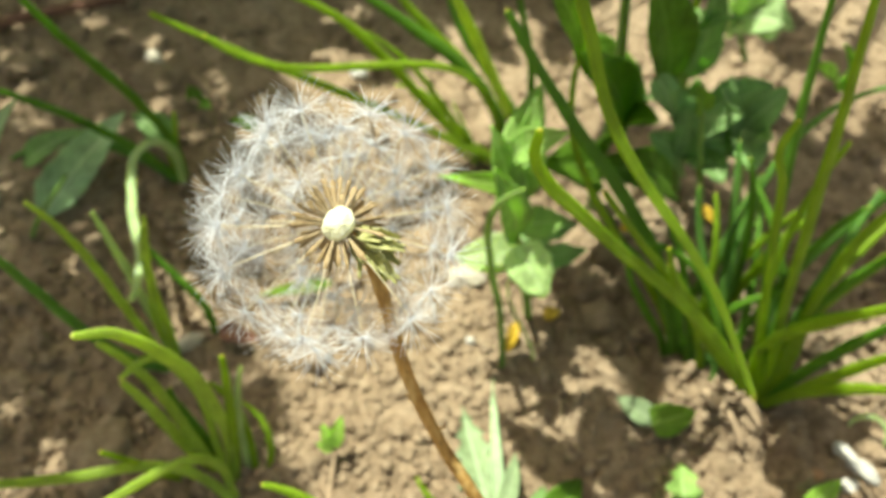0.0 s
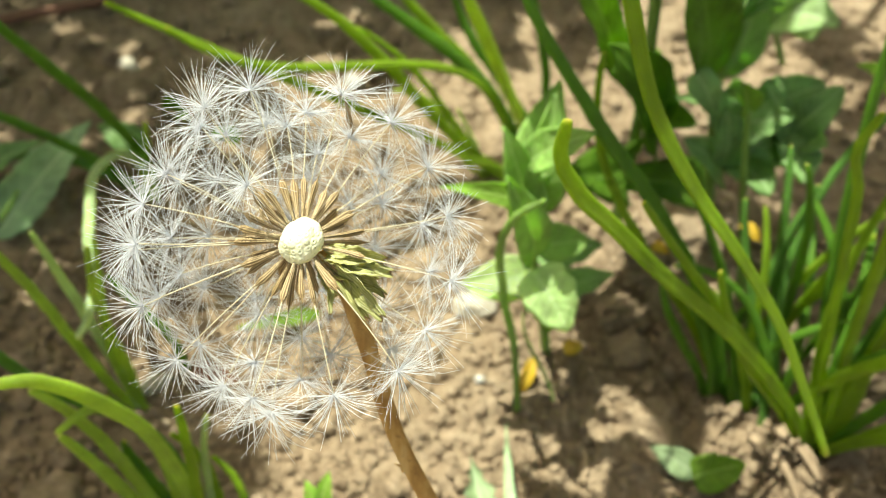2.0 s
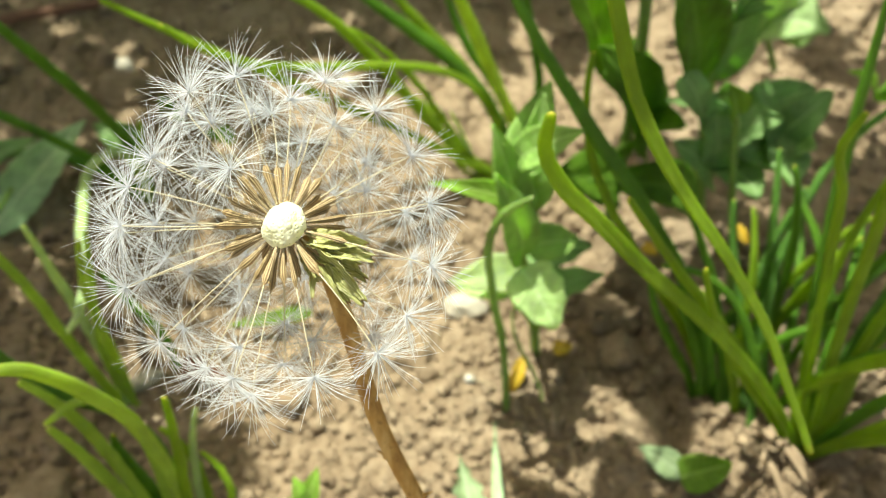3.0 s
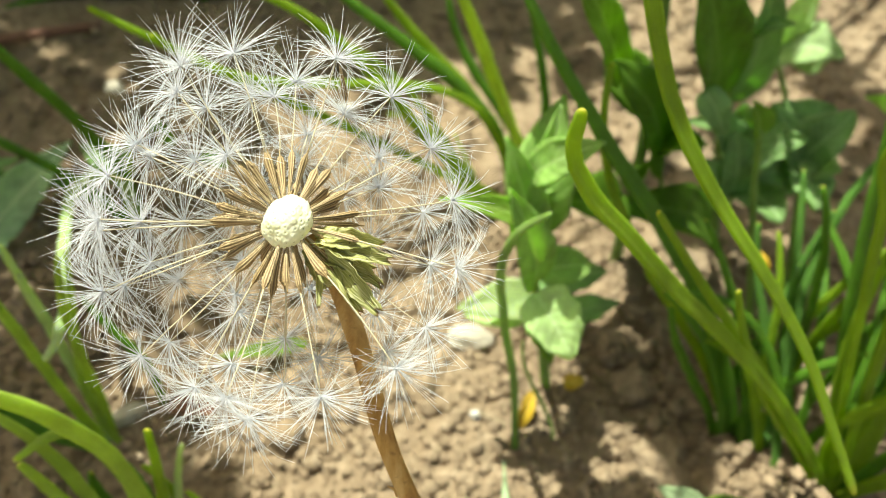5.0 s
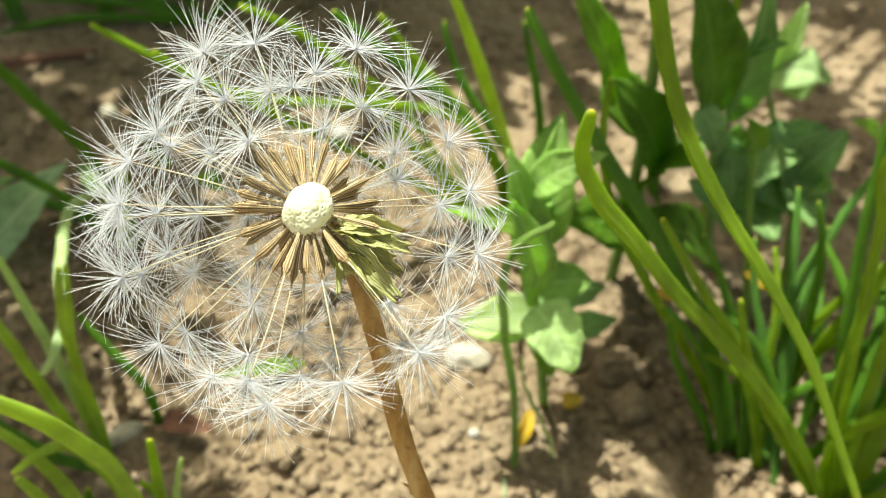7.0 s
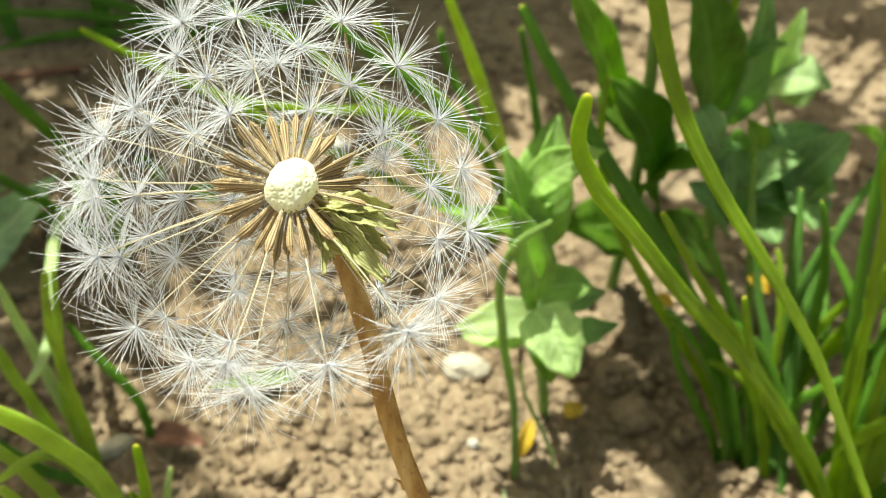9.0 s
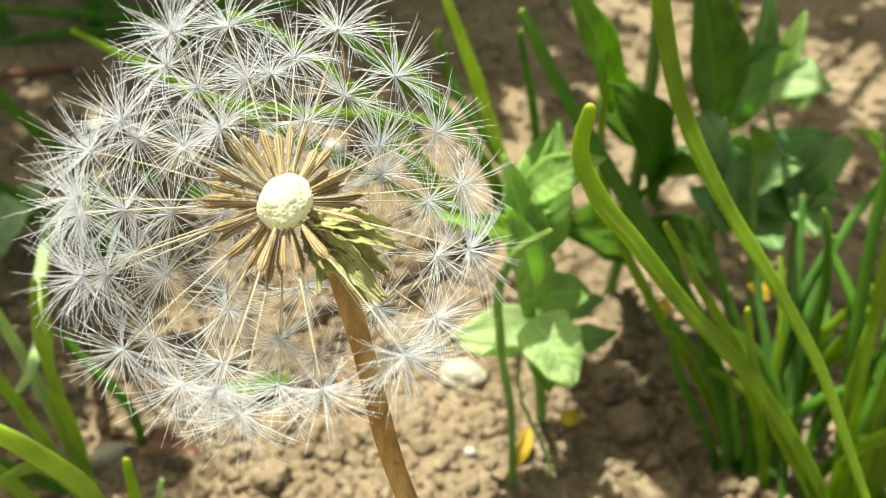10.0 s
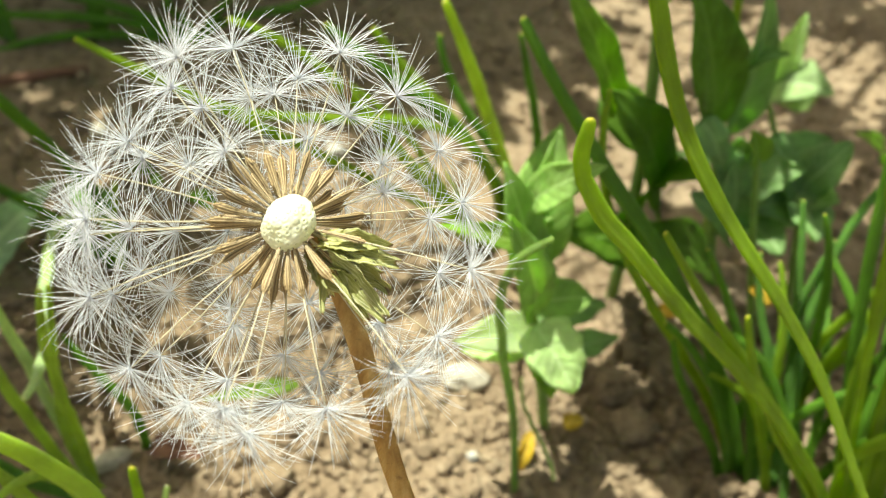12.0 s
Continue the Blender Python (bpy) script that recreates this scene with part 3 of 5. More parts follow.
def bract(right, low, back, size, k):
    tip = HUB + 0.001 * (RIGHT * (right + 0.8) + LOW * (low - 0.8) + BACK * back)
    root = HUB + 0.001 * (RIGHT * (2.4 + 0.10 * right) + LOW * (1.5 + 0.12 * low) + BACK * (2.2 + 0.1 * k % 1))
    axis = unit(tip - root)
    face = unit(FACING + 0.6 * unit((math.sin(k * 2.0), 0, math.cos(k * 1.4))))
    side = unit(np.cross(axis, face))
    up, length = np.cross(side, axis), np.linalg.norm(tip - root)
    rows, cols = 30, 10
    tops, lows, al, ac = [], [], [], []
    for i in range(rows + 1):
        u = i / rows
        w = size * 0.5 * (0.55 + 0.55 * math.sin(math.pi * min(1.0, 0.15 + u * 0.85)) - 0.75 * max(0.0, u - 0.6))
        for j in range(cols + 1):
            q = 2 * j / cols - 1
            ruck = noise.noise(Vector((u * 3.2 + k * 7, q * 1.1, k * 2.7))) * 0.9 + 0.4 * noise.noise(Vector((u * 9 + k, q * 3.0, k)))
            curl = (0.55 + 0.5 * math.sin(k * 1.9)) * q * q + 0.5 * q * math.sin(u * 4 + k)
            shift = 0.35 * size * math.sin(u * 3.4 + k * 1.3) * u
            ragged = 1 + 0.22 * noise.noise(Vector((u * 14, q * 0.7, k * 3.1)))
            p = root + axis * (length * u + 0.25 * size * abs(q) * (u > 0.9)) + side * (q * w * ragged + shift) + up * (w * curl + size * 0.30 * ruck + 0.12 * length * math.sin(math.pi * u)) - HUB
            tops.append(p)
            lows.append(p - up * 0.00018)
            al.append(u)
            ac.append(q)
    off, wide, faces = len(tops), cols + 1, []
    for i in range(rows):
        for j in range(cols):
            a = i * wide + j
            faces += [(a, a + 1, a + wide + 1, a + wide), (off + a, off + a + wide, off + a + wide + 1, off + a + 1)]
        a, b = i * wide, i * wide + cols
        faces += [(a, a + wide, off + a + wide, off + a), (b, off + b, off + b + wide, b + wide)]
    for j in range(cols):
        a, b = j, rows * wide + j
        faces += [(a, off + a, off + a + 1, a + 1), (b, b + 1, off + b + 1, off + b)]
    part("bract", mesh_of("bract", tops + lows, faces, BRACT, al * 2, ac * 2), dandelion, "withered olive green bract bent back")


bract(11.4, 4.4, 1.0, 0.0030, 0)
bract(10.2, 3.2, 0.5, 0.0024, 1)
bract(10.6, 7.4, 1.6, 0.0034, 2)
bract(11.4, 9.2, 0.8, 0.0034, 3)
bract(9.4, 10.0, 1.6, 0.0031, 4)
bract(9.6, 6.0, 3.0, 0.0030, 5)
bract(7.8, 8.8, 4.0, 0.0026, 6)
bract(4.2, 10.4, 0.8, 0.0010, 7)
bract(5.6, 8.0, 5.0, 0.0024, 8)
bract(8.0, 3.0, 5.0, 0.0028, 9)

# azimuth and height in degrees, and reach in millimetres, of the seeds left on the head
UPPER = ((153, 44, 20.8), (125, 34, 21.3), (149, 26, 20.2), (136, 11, 20.1), (111, 25, 16.5), (166, 44, 10.1), (169, 14, 19.8), (161, 2, 20.0), (144, -9, 19.6), (-176, 11, 20.6), (-161, 6, 20.5), (-172, -9, 22.2), (171, -20, 21.8), (156, -30, 20.9), (101, 29, 17.9))
MIDDLE = ((82, 40, 20.0), (67, 16, 21.6), (83, 8, 18.8), (99, -7, 19.9), (51, 1, 22.0), (71, -12, 20.8), (57, -14, 15.4), (43, -20, 20.3), (29, -4, 20.5), (62, -43, 20.3), (23, -30, 20.3), (-4, -4, 20.3), (-148, -12, 21.7), (-162, -25, 21.6), (174, -44, 22.1))
LOWER = ((-136, -32, 22.9), (-148, -45, 22.0), (175, -67, 20.0), (-119, -44, 22.3), (-94, -23, 21.2), (-90, -39, 22.6), (-128, -63, 21.0), (139, -53, 21.3), (-180, -86, 21.6), (-84, -68, 21.8), (-63, -31, 20.5), (-11, -30, 20.6), (-40, -17, 21.5), (-13, -52, 21.2), (93, -68, 21.4))
for k, (azimuth, height, reach) in enumerate(UPPER + MIDDLE + LOWER):
    seed_of(dandelion, azimuth, height, k, reach * 0.001)
# the seeds half hidden behind those
HIDDEN = ((120, -28, 20.8), (84, -31, 21.4), (118, 9, 20.9), (-178, -30, 20.6), (112, -48, 21.0), (160, -62, 20.6), (28, -60, 21.2), (-40, -75, 20.4), (102, -20, 20.8), (135, -38, 21.0))
for k, (azimuth, height, reach) in enumerate(HIDDEN):
    seed_of(dandelion, azimuth, height, k + 3, reach * 0.001)

# fruits that have lost their hairs
BARE = ((14, -72), (2, -19), (-10, -35), (125, -9), (-44, -70), (54, -9), (39, -37), (158, -54), (138, -34), (33, 20), (120, 20), (155, 14), (92, -2), (-155, -16), (-128, -30), (-100, -40), (-75, -40), (-30, -30), (10, -10), (74, 8), (108, 28), (-175, 0))
for k, (azimuth, height) in enumerate(BARE):
    seed_of(dandelion, azimuth, height, k + 1, bare=True)

# one loosened fruit hangs head down in the upper pappi
stray = part("seed", ACHENES[1], dandelion, "loose brown seed caught in the hairs")
stray.matrix_basis = Matrix.Translation((0.0018, 0.0182, 0.0100)) @ Vector((0.10, 0.12, -1.0)).to_track_quat("Z", "Y").to_matrix().to_4x4()


# ---- plants ----
def onion(x, y, label):
    return thing("onion_plant", (x, y, 0.0), label, "onion plant", "onion plants in the bed")


def weed(x, y, label):
    return thing("weed", (x, y, 0.0), label, "weed")


onion_a = onion(0.129, 0.078, "sunlit clump of channelled green onion leaves with yellow tips")
onion_leaf(onion_a, ((0.1284, 0.0782, 0.0000), (0.1072, 0.0708, 0.0354), (0.0812, 0.0604, 0.0720), (0.0596, 0.0506, 0.0990), (0.0437, 0.0435, 0.1193), (0.0364, 0.0406, 0.1297), (0.0336, 0.0398, 0.1362), (0.0336, 0.0397, 0.1432)), 0.0039, GREEN, groove_from=0.05)
onion_leaf(onion_a, ((0.1000, 0.1950, -0.0020), (0.0880, 0.2000, 0.0800), (0.0760, 0.1900, 0.1500), (0.0550, 0.1200, 0.2050), (0.0385, 0.0704, 0.1861), (0.0363, 0.0594, 0.1697), (0.0418, 0.0578, 0.1546), (0.0487, 0.0553, 0.1384), (0.0597, 0.0534, 0.1224), (0.0736, 0.0517, 0.1064), (0.0875, 0.0481, 0.0894), (0.0995, 0.0417, 0.0708), (0.1056, 0.0378, 0.0614)), 0.0033, GREEN, groove_from=0.02, n=90)
onion_leaf(onion_a, ((0.1265, 0.0795, 0.0000), (0.1060, 0.0755, 0.0403), (0.0772, 0.0646, 0.0742), (0.0533, 0.0576, 0.1110)), 0.0031, GREEN)
onion_leaf(onion_a, ((0.1255, 0.0793, 0.0000), (0.1081, 0.0729, 0.0310), (0.0860, 0.0637, 0.0569), (0.0745, 0.0607, 0.0908)), 0.0032, GREEN)
onion_leaf(onion_a, ((0.1305, 0.0803, -0.0000), (0.1187, 0.0790, 0.0356), (0.1086, 0.0779, 0.0748), (0.1020, 0.0774, 0.1022), (0.0967, 0.0773, 0.1166), (0.0976, 0.0773, 0.1267)), 0.0031, GREEN)
onion_leaf(onion_a, ((0.1318, 0.0803, 0.0000), (0.1188, 0.0800, 0.0529), (0.1112, 0.0774, 0.1104), (0.0991, 0.0732, 0.1677)), 0.004, GREEN)
onion_leaf(onion_a, ((0.1298, 0.0811, 0.0000), (0.1168, 0.0952, 0.0424), (0.1106, 0.1094, 0.0902), (0.1082, 0.1231, 0.1371)), 0.0036, DARKGREEN)
onion_leaf(onion_a, ((0.1298, 0.0799, -0.0000), (0.1077, 0.0847, 0.0315), (0.1312, 0.0695, 0.0605), (0.1381, 0.0549, 0.0923)), 0.004, GREEN)
onion_leaf(onion_a, ((0.1316, 0.0780, -0.0000), (0.1360, 0.0802, 0.0216), (0.1450, 0.0777, 0.0428), (0.1525, 0.0719, 0.0673)), 0.0042, DARKGREEN)
onion_leaf(onion_a, ((0.1310, 0.0776, 0.0000), (0.1379, 0.0729, 0.0203), (0.1439, 0.0688, 0.0435), (0.1494, 0.0578, 0.0687)), 0.0042, GREEN)
onion_leaf(onion_a, ((0.1306, 0.0770, 0.0000), (0.1363, 0.0739, 0.0205), (0.1456, 0.0642, 0.0385), (0.1515, 0.0498, 0.0607)), 0.004, GREEN)
onion_leaf(onion_a, ((0.1307, 0.0784, 0.0000), (0.1331, 0.0820, 0.0108), (0.1321, 0.0846, 0.0237), (0.1331, 0.0868, 0.0367)), 0.0075, GREEN)
onion_leaf(onion_a, ((0.1298, 0.0811, -0.0000), (0.1161, 0.0891, 0.0318), (0.1142, 0.0972, 0.0670), (0.1235, 0.1025, 0.1022)), 0.003, GREEN)
onion_leaf(onion_a, ((0.1359, 0.0999, -0.0045), (0.1204, 0.1137, 0.0243), (0.1441, 0.1179, 0.0500), (0.1556, 0.1202, 0.0792)), 0.0038, BLUEGREEN)
onion_leaf(onion_a, ((0.1306, 0.0865, 0.0141), (0.1357, 0.0881, 0.0404), (0.1304, 0.0946, 0.0693), (0.1424, 0.0901, 0.0965)), 0.004, GREEN)
onion_leaf(onion_a, ((0.1258, 0.0802, -0.0000), (0.1058, 0.0841, 0.0182), (0.1061, 0.1046, 0.0495), (0.0731, 0.0918, 0.0576)), 0.003, DARKGREEN)
onion_leaf(onion_a, ((0.1228, 0.0797, 0.0000), (0.1007, 0.0951, 0.0252), (0.1046, 0.1415, 0.0817), (0.1471, 0.1403, 0.0980)), 0.0026, BLUEGREEN)
onion_b = onion(0.105, 0.088, "dark green upright onion leaves behind a sunlit clump")
onion_leaf(onion_b, ((0.1018, 0.0899, 0.0000), (0.0909, 0.1062, 0.0476), (0.0478, 0.1031, 0.0820), (0.0212, 0.1092, 0.1240)), 0.0048, DARKGREEN, groove_from=0.2)
onion_leaf(onion_b, ((0.0997, 0.0895, -0.0000), (0.0889, 0.1019, 0.0380), (0.0408, 0.0968, 0.0656), (0.0432, 0.1121, 0.1080)), 0.003, GREEN)
onion_leaf(onion_b, ((0.0976, 0.0866, 0.0000), (0.0947, 0.0913, 0.0195), (0.0850, 0.0959, 0.0417), (0.0679, 0.0917, 0.0564)), 0.003, DARKGREEN)
onion_leaf(onion_b, ((0.1038, 0.0867, 0.0000), (0.1008, 0.0939, 0.0240), (0.0900, 0.1002, 0.0510), (0.0746, 0.1021, 0.0735)), 0.003, DARKGREEN)
onion_leaf(onion_b, ((0.1132, 0.0825, -0.0000), (0.1131, 0.0950, 0.0220), (0.0946, 0.1019, 0.0432), (0.0906, 0.1124, 0.0667)), 0.003, BLUEGREEN)
onion_leaf(onion_b, ((0.1064, 0.0871, -0.0000), (0.1006, 0.0998, 0.0213), (0.1040, 0.1117, 0.0442), (0.1118, 0.1226, 0.0666)), 0.003, BLUEGREEN)
onion_leaf(onion_b, ((0.1088, 0.0852, -0.0000), (0.1046, 0.0878, 0.0184), (0.0963, 0.0891, 0.0384), (0.0837, 0.0868, 0.0549)), 0.0034, GREEN)
onion_leaf(onion_b, ((0.0966, 0.0888, 0.0000), (0.0913, 0.0923, 0.0175), (0.0757, 0.0893, 0.0319), (0.0708, 0.0917, 0.0515)), 0.003, DARKGREEN)
onion_leaf(onion_b, ((0.1109, 0.0869, -0.0000), (0.1107, 0.1041, 0.0232), (0.1089, 0.1171, 0.0458), (0.1036, 0.1328, 0.0709)), 0.0032, BLUEGREEN)
rng = random.Random(8)
for plant, (bx, by), count, reach in ((onion_a, (0.130, 0.090), 9, 0.050), (onion_b, (0.106, 0.096), 9, 0.035)):
    for k in range(count):
        x, y = bx + rng.uniform(-0.013, 0.013), by + rng.uniform(-0.006, 0.014)
        a, h = rng.uniform(-0.3, 3.4), rng.uniform(0.040, 0.090)
        r = rng.uniform(0.3, 1.0) * reach
        dx, dy = r * math.cos(a), r * math.sin(a)
        onion_leaf(plant, ((x, y, -0.002), (x + 0.1 * dx, y + 0.1 * dy, h * 0.45), (x + 0.45 * dx, y + 0.45 * dy, h * 0.85), (x + dx, y + dy, h)), rng.uniform(0.0026, 0.0038), rng.choice((GREEN, DARKGREEN, BLUEGREEN, DARKGREEN)))
onion_c = onion(0.025, 0.183, "onion clump with long arching leaves spreading over the soil")
onion_leaf(onion_c, ((0.0233, 0.1771, 0.0000), (-0.0140, 0.1607, 0.0368), (-0.0516, 0.1367, 0.0648), (-0.0901, 0.1167, 0.0988)), 0.0034, GREEN)
onion_leaf(onion_c, ((0.0238, 0.1830, -0.0000), (0.0108, 0.2015, 0.0733), (-0.0400, 0.1267, 0.0553), (-0.0716, 0.1123, 0.0966)), 0.0032, GREEN)
onion_leaf(onion_c, ((0.0240, 0.1812, -0.0000), (-0.0085, 0.1616, 0.0253), (-0.0237, 0.1685, 0.0745), (-0.0591, 0.1432, 0.0960)), 0.0042, GREEN)
onion_leaf(onion_c, ((0.0260, 0.1853, 0.0000), (0.0200, 0.1938, 0.0364), (-0.0161, 0.1821, 0.0584), (-0.0397, 0.1739, 0.0819)), 0.0052, DARKGREEN)
onion_leaf(onion_c, ((0.0270, 0.1874, 0.0000), (0.0188, 0.1941, 0.0316), (-0.0085, 0.1860, 0.0518), (-0.0269, 0.1841, 0.0775)), 0.0048, GREEN)
onion_leaf(onion_c, ((0.0249, 0.1782, 0.0289), (0.0170, 0.1634, 0.0573), (0.0095, 0.1484, 0.0863), (0.0009, 0.1327, 0.1148)), 0.0056, SUNGREEN)
onion_leaf(onion_c, ((0.0305, 0.1901, 0.0000), (0.0388, 0.1964, 0.0243), (0.0273, 0.2010, 0.0483), (0.0198, 0.2045, 0.0725)), 0.0036, DARKGREEN)
onion_leaf(onion_c, ((0.0182, 0.1781, -0.0000), (0.0005, 0.1730, 0.0225), (-0.0101, 0.1749, 0.0517), (-0.0322, 0.1634, 0.0695)), 0.0026, GREEN)
onion_leaf(onion_c, ((0.0157, 0.1775, -0.0000), (-0.0012, 0.1574, 0.0197), (-0.0012, 0.1966, 0.0247), (-0.0218, 0.1733, 0.0385)), 0.0022, GREEN)
onion_leaf(onion_c, ((0.0136, 0.1753, -0.0000), (0.0121, 0.1762, 0.0119), (0.0064, 0.1746, 0.0232), (0.0015, 0.1732, 0.0343)), 0.0018, PALEGREEN)
onion_leaf(onion_c, ((0.0340, 0.1928, 0.0000), (0.0249, 0.2008, 0.0252), (-0.0011, 0.1962, 0.0409), (-0.0080, 0.2045, 0.0678)), 0.004, DARKGREEN)
onion_d = onion(0.037, 0.078, "single thin onion leaf with a hooked tip")
onion_leaf(onion_d, ((0.0381, 0.0727, 0.0000), (0.0337, 0.0725, 0.0314), (0.0270, 0.0717, 0.0626), (0.0253, 0.0713, 0.0770), (0.0277, 0.0707, 0.0880), (0.0336, 0.0681, 0.0973)), 0.0023, STALK)
onion_leaf(onion_d, ((0.0489, 0.0767, 0.0000), (0.0479, 0.0821, 0.0122), (0.0354, 0.0814, 0.0208), (0.0345, 0.0862, 0.0338)), 0.0012, STALK)
onion_e = onion(-0.079, 0.056, "slender young onion leaves in half shade")
onion_leaf(onion_e, ((-0.0755, 0.0522, 0.0000), (-0.0882, 0.0498, 0.0244), (-0.0914, 0.0562, 0.0527), (-0.1066, 0.0514, 0.0762)), 0.0030, SUNGREEN)
onion_leaf(onion_e, ((-0.0745, 0.0524, 0.0000), (-0.0792, 0.0541, 0.0233), (-0.0842, 0.0555, 0.0472), (-0.0902, 0.0564, 0.0706)), 0.003, PALEGREEN)
onion_leaf(onion_e, ((-0.0749, 0.0538, -0.0000), (-0.0723, 0.0515, 0.0276), (-0.0755, 0.0474, 0.0543), (-0.0688, 0.0469, 0.0806)), 0.0030, SUNGREEN)
onion_leaf(onion_e, ((-0.0765, 0.0500, 0.0000), (-0.0885, 0.0316, 0.0292), (-0.0927, 0.0302, 0.0640), (-0.0998, 0.0202, 0.0978)), 0.0032, BLUEGREEN)
onion_leaf(onion_e, ((-0.0663, 0.0678, 0.0000), (-0.0686, 0.0736, 0.0132), (-0.0805, 0.0732, 0.0216), (-0.0881, 0.0762, 0.0321)), 0.0028, DARKGREEN)
onion_leaf(onion_e, ((-0.0712, 0.0521, -0.0000), (-0.0823, 0.0494, 0.0215), (-0.0781, 0.0584, 0.0444), (-0.0770, 0.0609, 0.0670)), 0.0024, SUNGREEN)
onion_f = onion(-0.104, 0.142, "onion plant with one pale leaf curled over")
onion_leaf(onion_f, ((-0.1033, 0.1367, 0.0000), (-0.1022, 0.1331, 0.0210), (-0.1063, 0.1264, 0.0321), (-0.1069, 0.1111, 0.0363), (-0.0959, 0.0853, 0.0409), (-0.0841, 0.0643, 0.0452), (-0.0786, 0.0500, 0.0476), (-0.0776, 0.0431, 0.0487)), 0.0036, PALEGREEN)
onion_leaf(onion_f, ((-0.1044, 0.1414, -0.0000), (-0.1015, 0.1378, 0.0411), (-0.1184, 0.1150, 0.0739), (-0.1252, 0.1032, 0.1105)), 0.0036, DARKGREEN)
onion_leaf(onion_f, ((-0.1044, 0.1380, 0.0000), (-0.1194, 0.1341, 0.0229), (-0.1397, 0.1252, 0.0440), (-0.1586, 0.1131, 0.0599)), 0.0032, DARKGREEN)
onion_leaf(onion_f, ((-0.1051, 0.1386, -0.0000), (-0.1188, 0.1553, 0.0119), (-0.1012, 0.1321, 0.0102), (-0.1094, 0.1529, 0.0231)), 0.0034, GREEN)
onion_leaf(onion_f, ((-0.1066, 0.1376, 0.0000), (-0.1236, 0.1419, 0.0127), (-0.1508, 0.1402, 0.0205), (-0.1656, 0.1223, 0.0142)), 0.0036, BLUEGREEN)
onion_g = onion(-0.043, 0.014, "dense low onion clump with bent sunlit leaves")
onion_leaf(onion_g, ((-0.0419, 0.0141, -0.0000), (-0.0410, 0.0154, 0.0277), (-0.0446, 0.0148, 0.0559), (-0.0502, 0.0119, 0.0724), (-0.0576, 0.0061, 0.0886), (-0.0629, -0.0014, 0.0969)), 0.0036, SUNGREEN, groove_from=0.3)
onion_leaf(onion_g, ((-0.0456, 0.0149, 0.0000), (-0.0550, 0.0157, 0.0206), (-0.0600, 0.0220, 0.0440), (-0.0742, 0.0185, 0.0615)), 0.0034, SUNGREEN)
onion_leaf(onion_g, ((-0.0445, 0.0146, 0.0000), (-0.0496, 0.0213, 0.0324), (-0.0562, 0.0229, 0.0482), (-0.0605, 0.0219, 0.0540), (-0.0636, 0.0182, 0.0558), (-0.0662, 0.0121, 0.0569)), 0.0028, SUNGREEN)
onion_leaf(onion_g, ((-0.0479, 0.0164, 0.0000), (-0.0557, 0.0141, 0.0163), (-0.0604, 0.0150, 0.0349), (-0.0675, 0.0136, 0.0517)), 0.0036, SUNGREEN)
onion_leaf(onion_g, ((-0.0414, 0.0152, 0.0000), (-0.0393, 0.0155, 0.0239), (-0.0377, 0.0161, 0.0464), (-0.0375, 0.0160, 0.0704)), 0.003, GREEN)
onion_leaf(onion_g, ((-0.0430, 0.0184, 0.0000), (-0.0413, 0.0218, 0.0220), (-0.0479, 0.0229, 0.0429), (-0.0568, 0.0201, 0.0615)), 0.003, DARKGREEN)
onion_leaf(onion_g, ((-0.0380, 0.0174, -0.0000), (-0.0397, 0.0211, 0.0147), (-0.0424, 0.0254, 0.0296), (-0.0397, 0.0299, 0.0439)), 0.0022, PALEGREEN)
onion_leaf(onion_g, ((-0.0326, 0.0185, 0.0000), (-0.0298, 0.0231, 0.0075), (-0.0333, 0.0293, 0.0171), (-0.0414, 0.0301, 0.0221)), 0.0022, GREEN)
onion_leaf(onion_g, ((-0.0353, 0.0179, -0.0000), (-0.0388, 0.0224, 0.0105), (-0.0401, 0.0299, 0.0231), (-0.0512, 0.0302, 0.0305)), 0.0026, GREEN)
onion_leaf(onion_g, ((-0.0516, 0.0187, 0.0000), (-0.0404, 0.0164, 0.0110), (-0.0663, 0.0266, 0.0204), (-0.0617, 0.0253, 0.0316)), 0.0032, DARKGREEN)
onion_leaf(onion_g, ((-0.0357, 0.0040, 0.0000), (-0.0425, 0.0065, 0.0085), (-0.0517, 0.0064, 0.0180), (-0.0629, 0.0025, 0.0250), (-0.0776, -0.0071, 0.0312), (-0.0906, -0.0172, 0.0423), (-0.0969, -0.0203, 0.0462)), 0.0032, SUNGREEN)
onion_leaf(onion_g, ((-0.0386, 0.0073, -0.0000), (-0.0412, 0.0085, 0.0183), (-0.0457, 0.0060, 0.0291), (-0.0514, -0.0032, 0.0385), (-0.0569, -0.0210, 0.0534), (-0.0597, -0.0303, 0.0599)), 0.003, SUNGREEN)
onion_leaf(onion_g, ((-0.0566, 0.0118, -0.0000), (-0.0611, 0.0056, 0.0127), (-0.0645, 0.0022, 0.0287), (-0.0685, -0.0037, 0.0430)), 0.0024, GREEN)
onion_h = onion(-0.010, -0.005, "two short onion shoots with yellow tips")
onion_leaf(onion_h, ((0.0038, -0.0152, 0.0426), (-0.0009, -0.0126, 0.0511), (-0.0093, -0.0108, 0.0583), (-0.0180, -0.0134, 0.0632)), 0.0028, GREEN)
onion_leaf(onion_h, ((0.0275, 0.0118, 0.0016), (0.0224, 0.0162, 0.0072), (0.0215, 0.0156, 0.0070), (0.0162, 0.0203, 0.0123)), 0.0022, GREEN)
onion_i = onion(-0.10, 0.30, "dark onion leaves lying low in the shade")
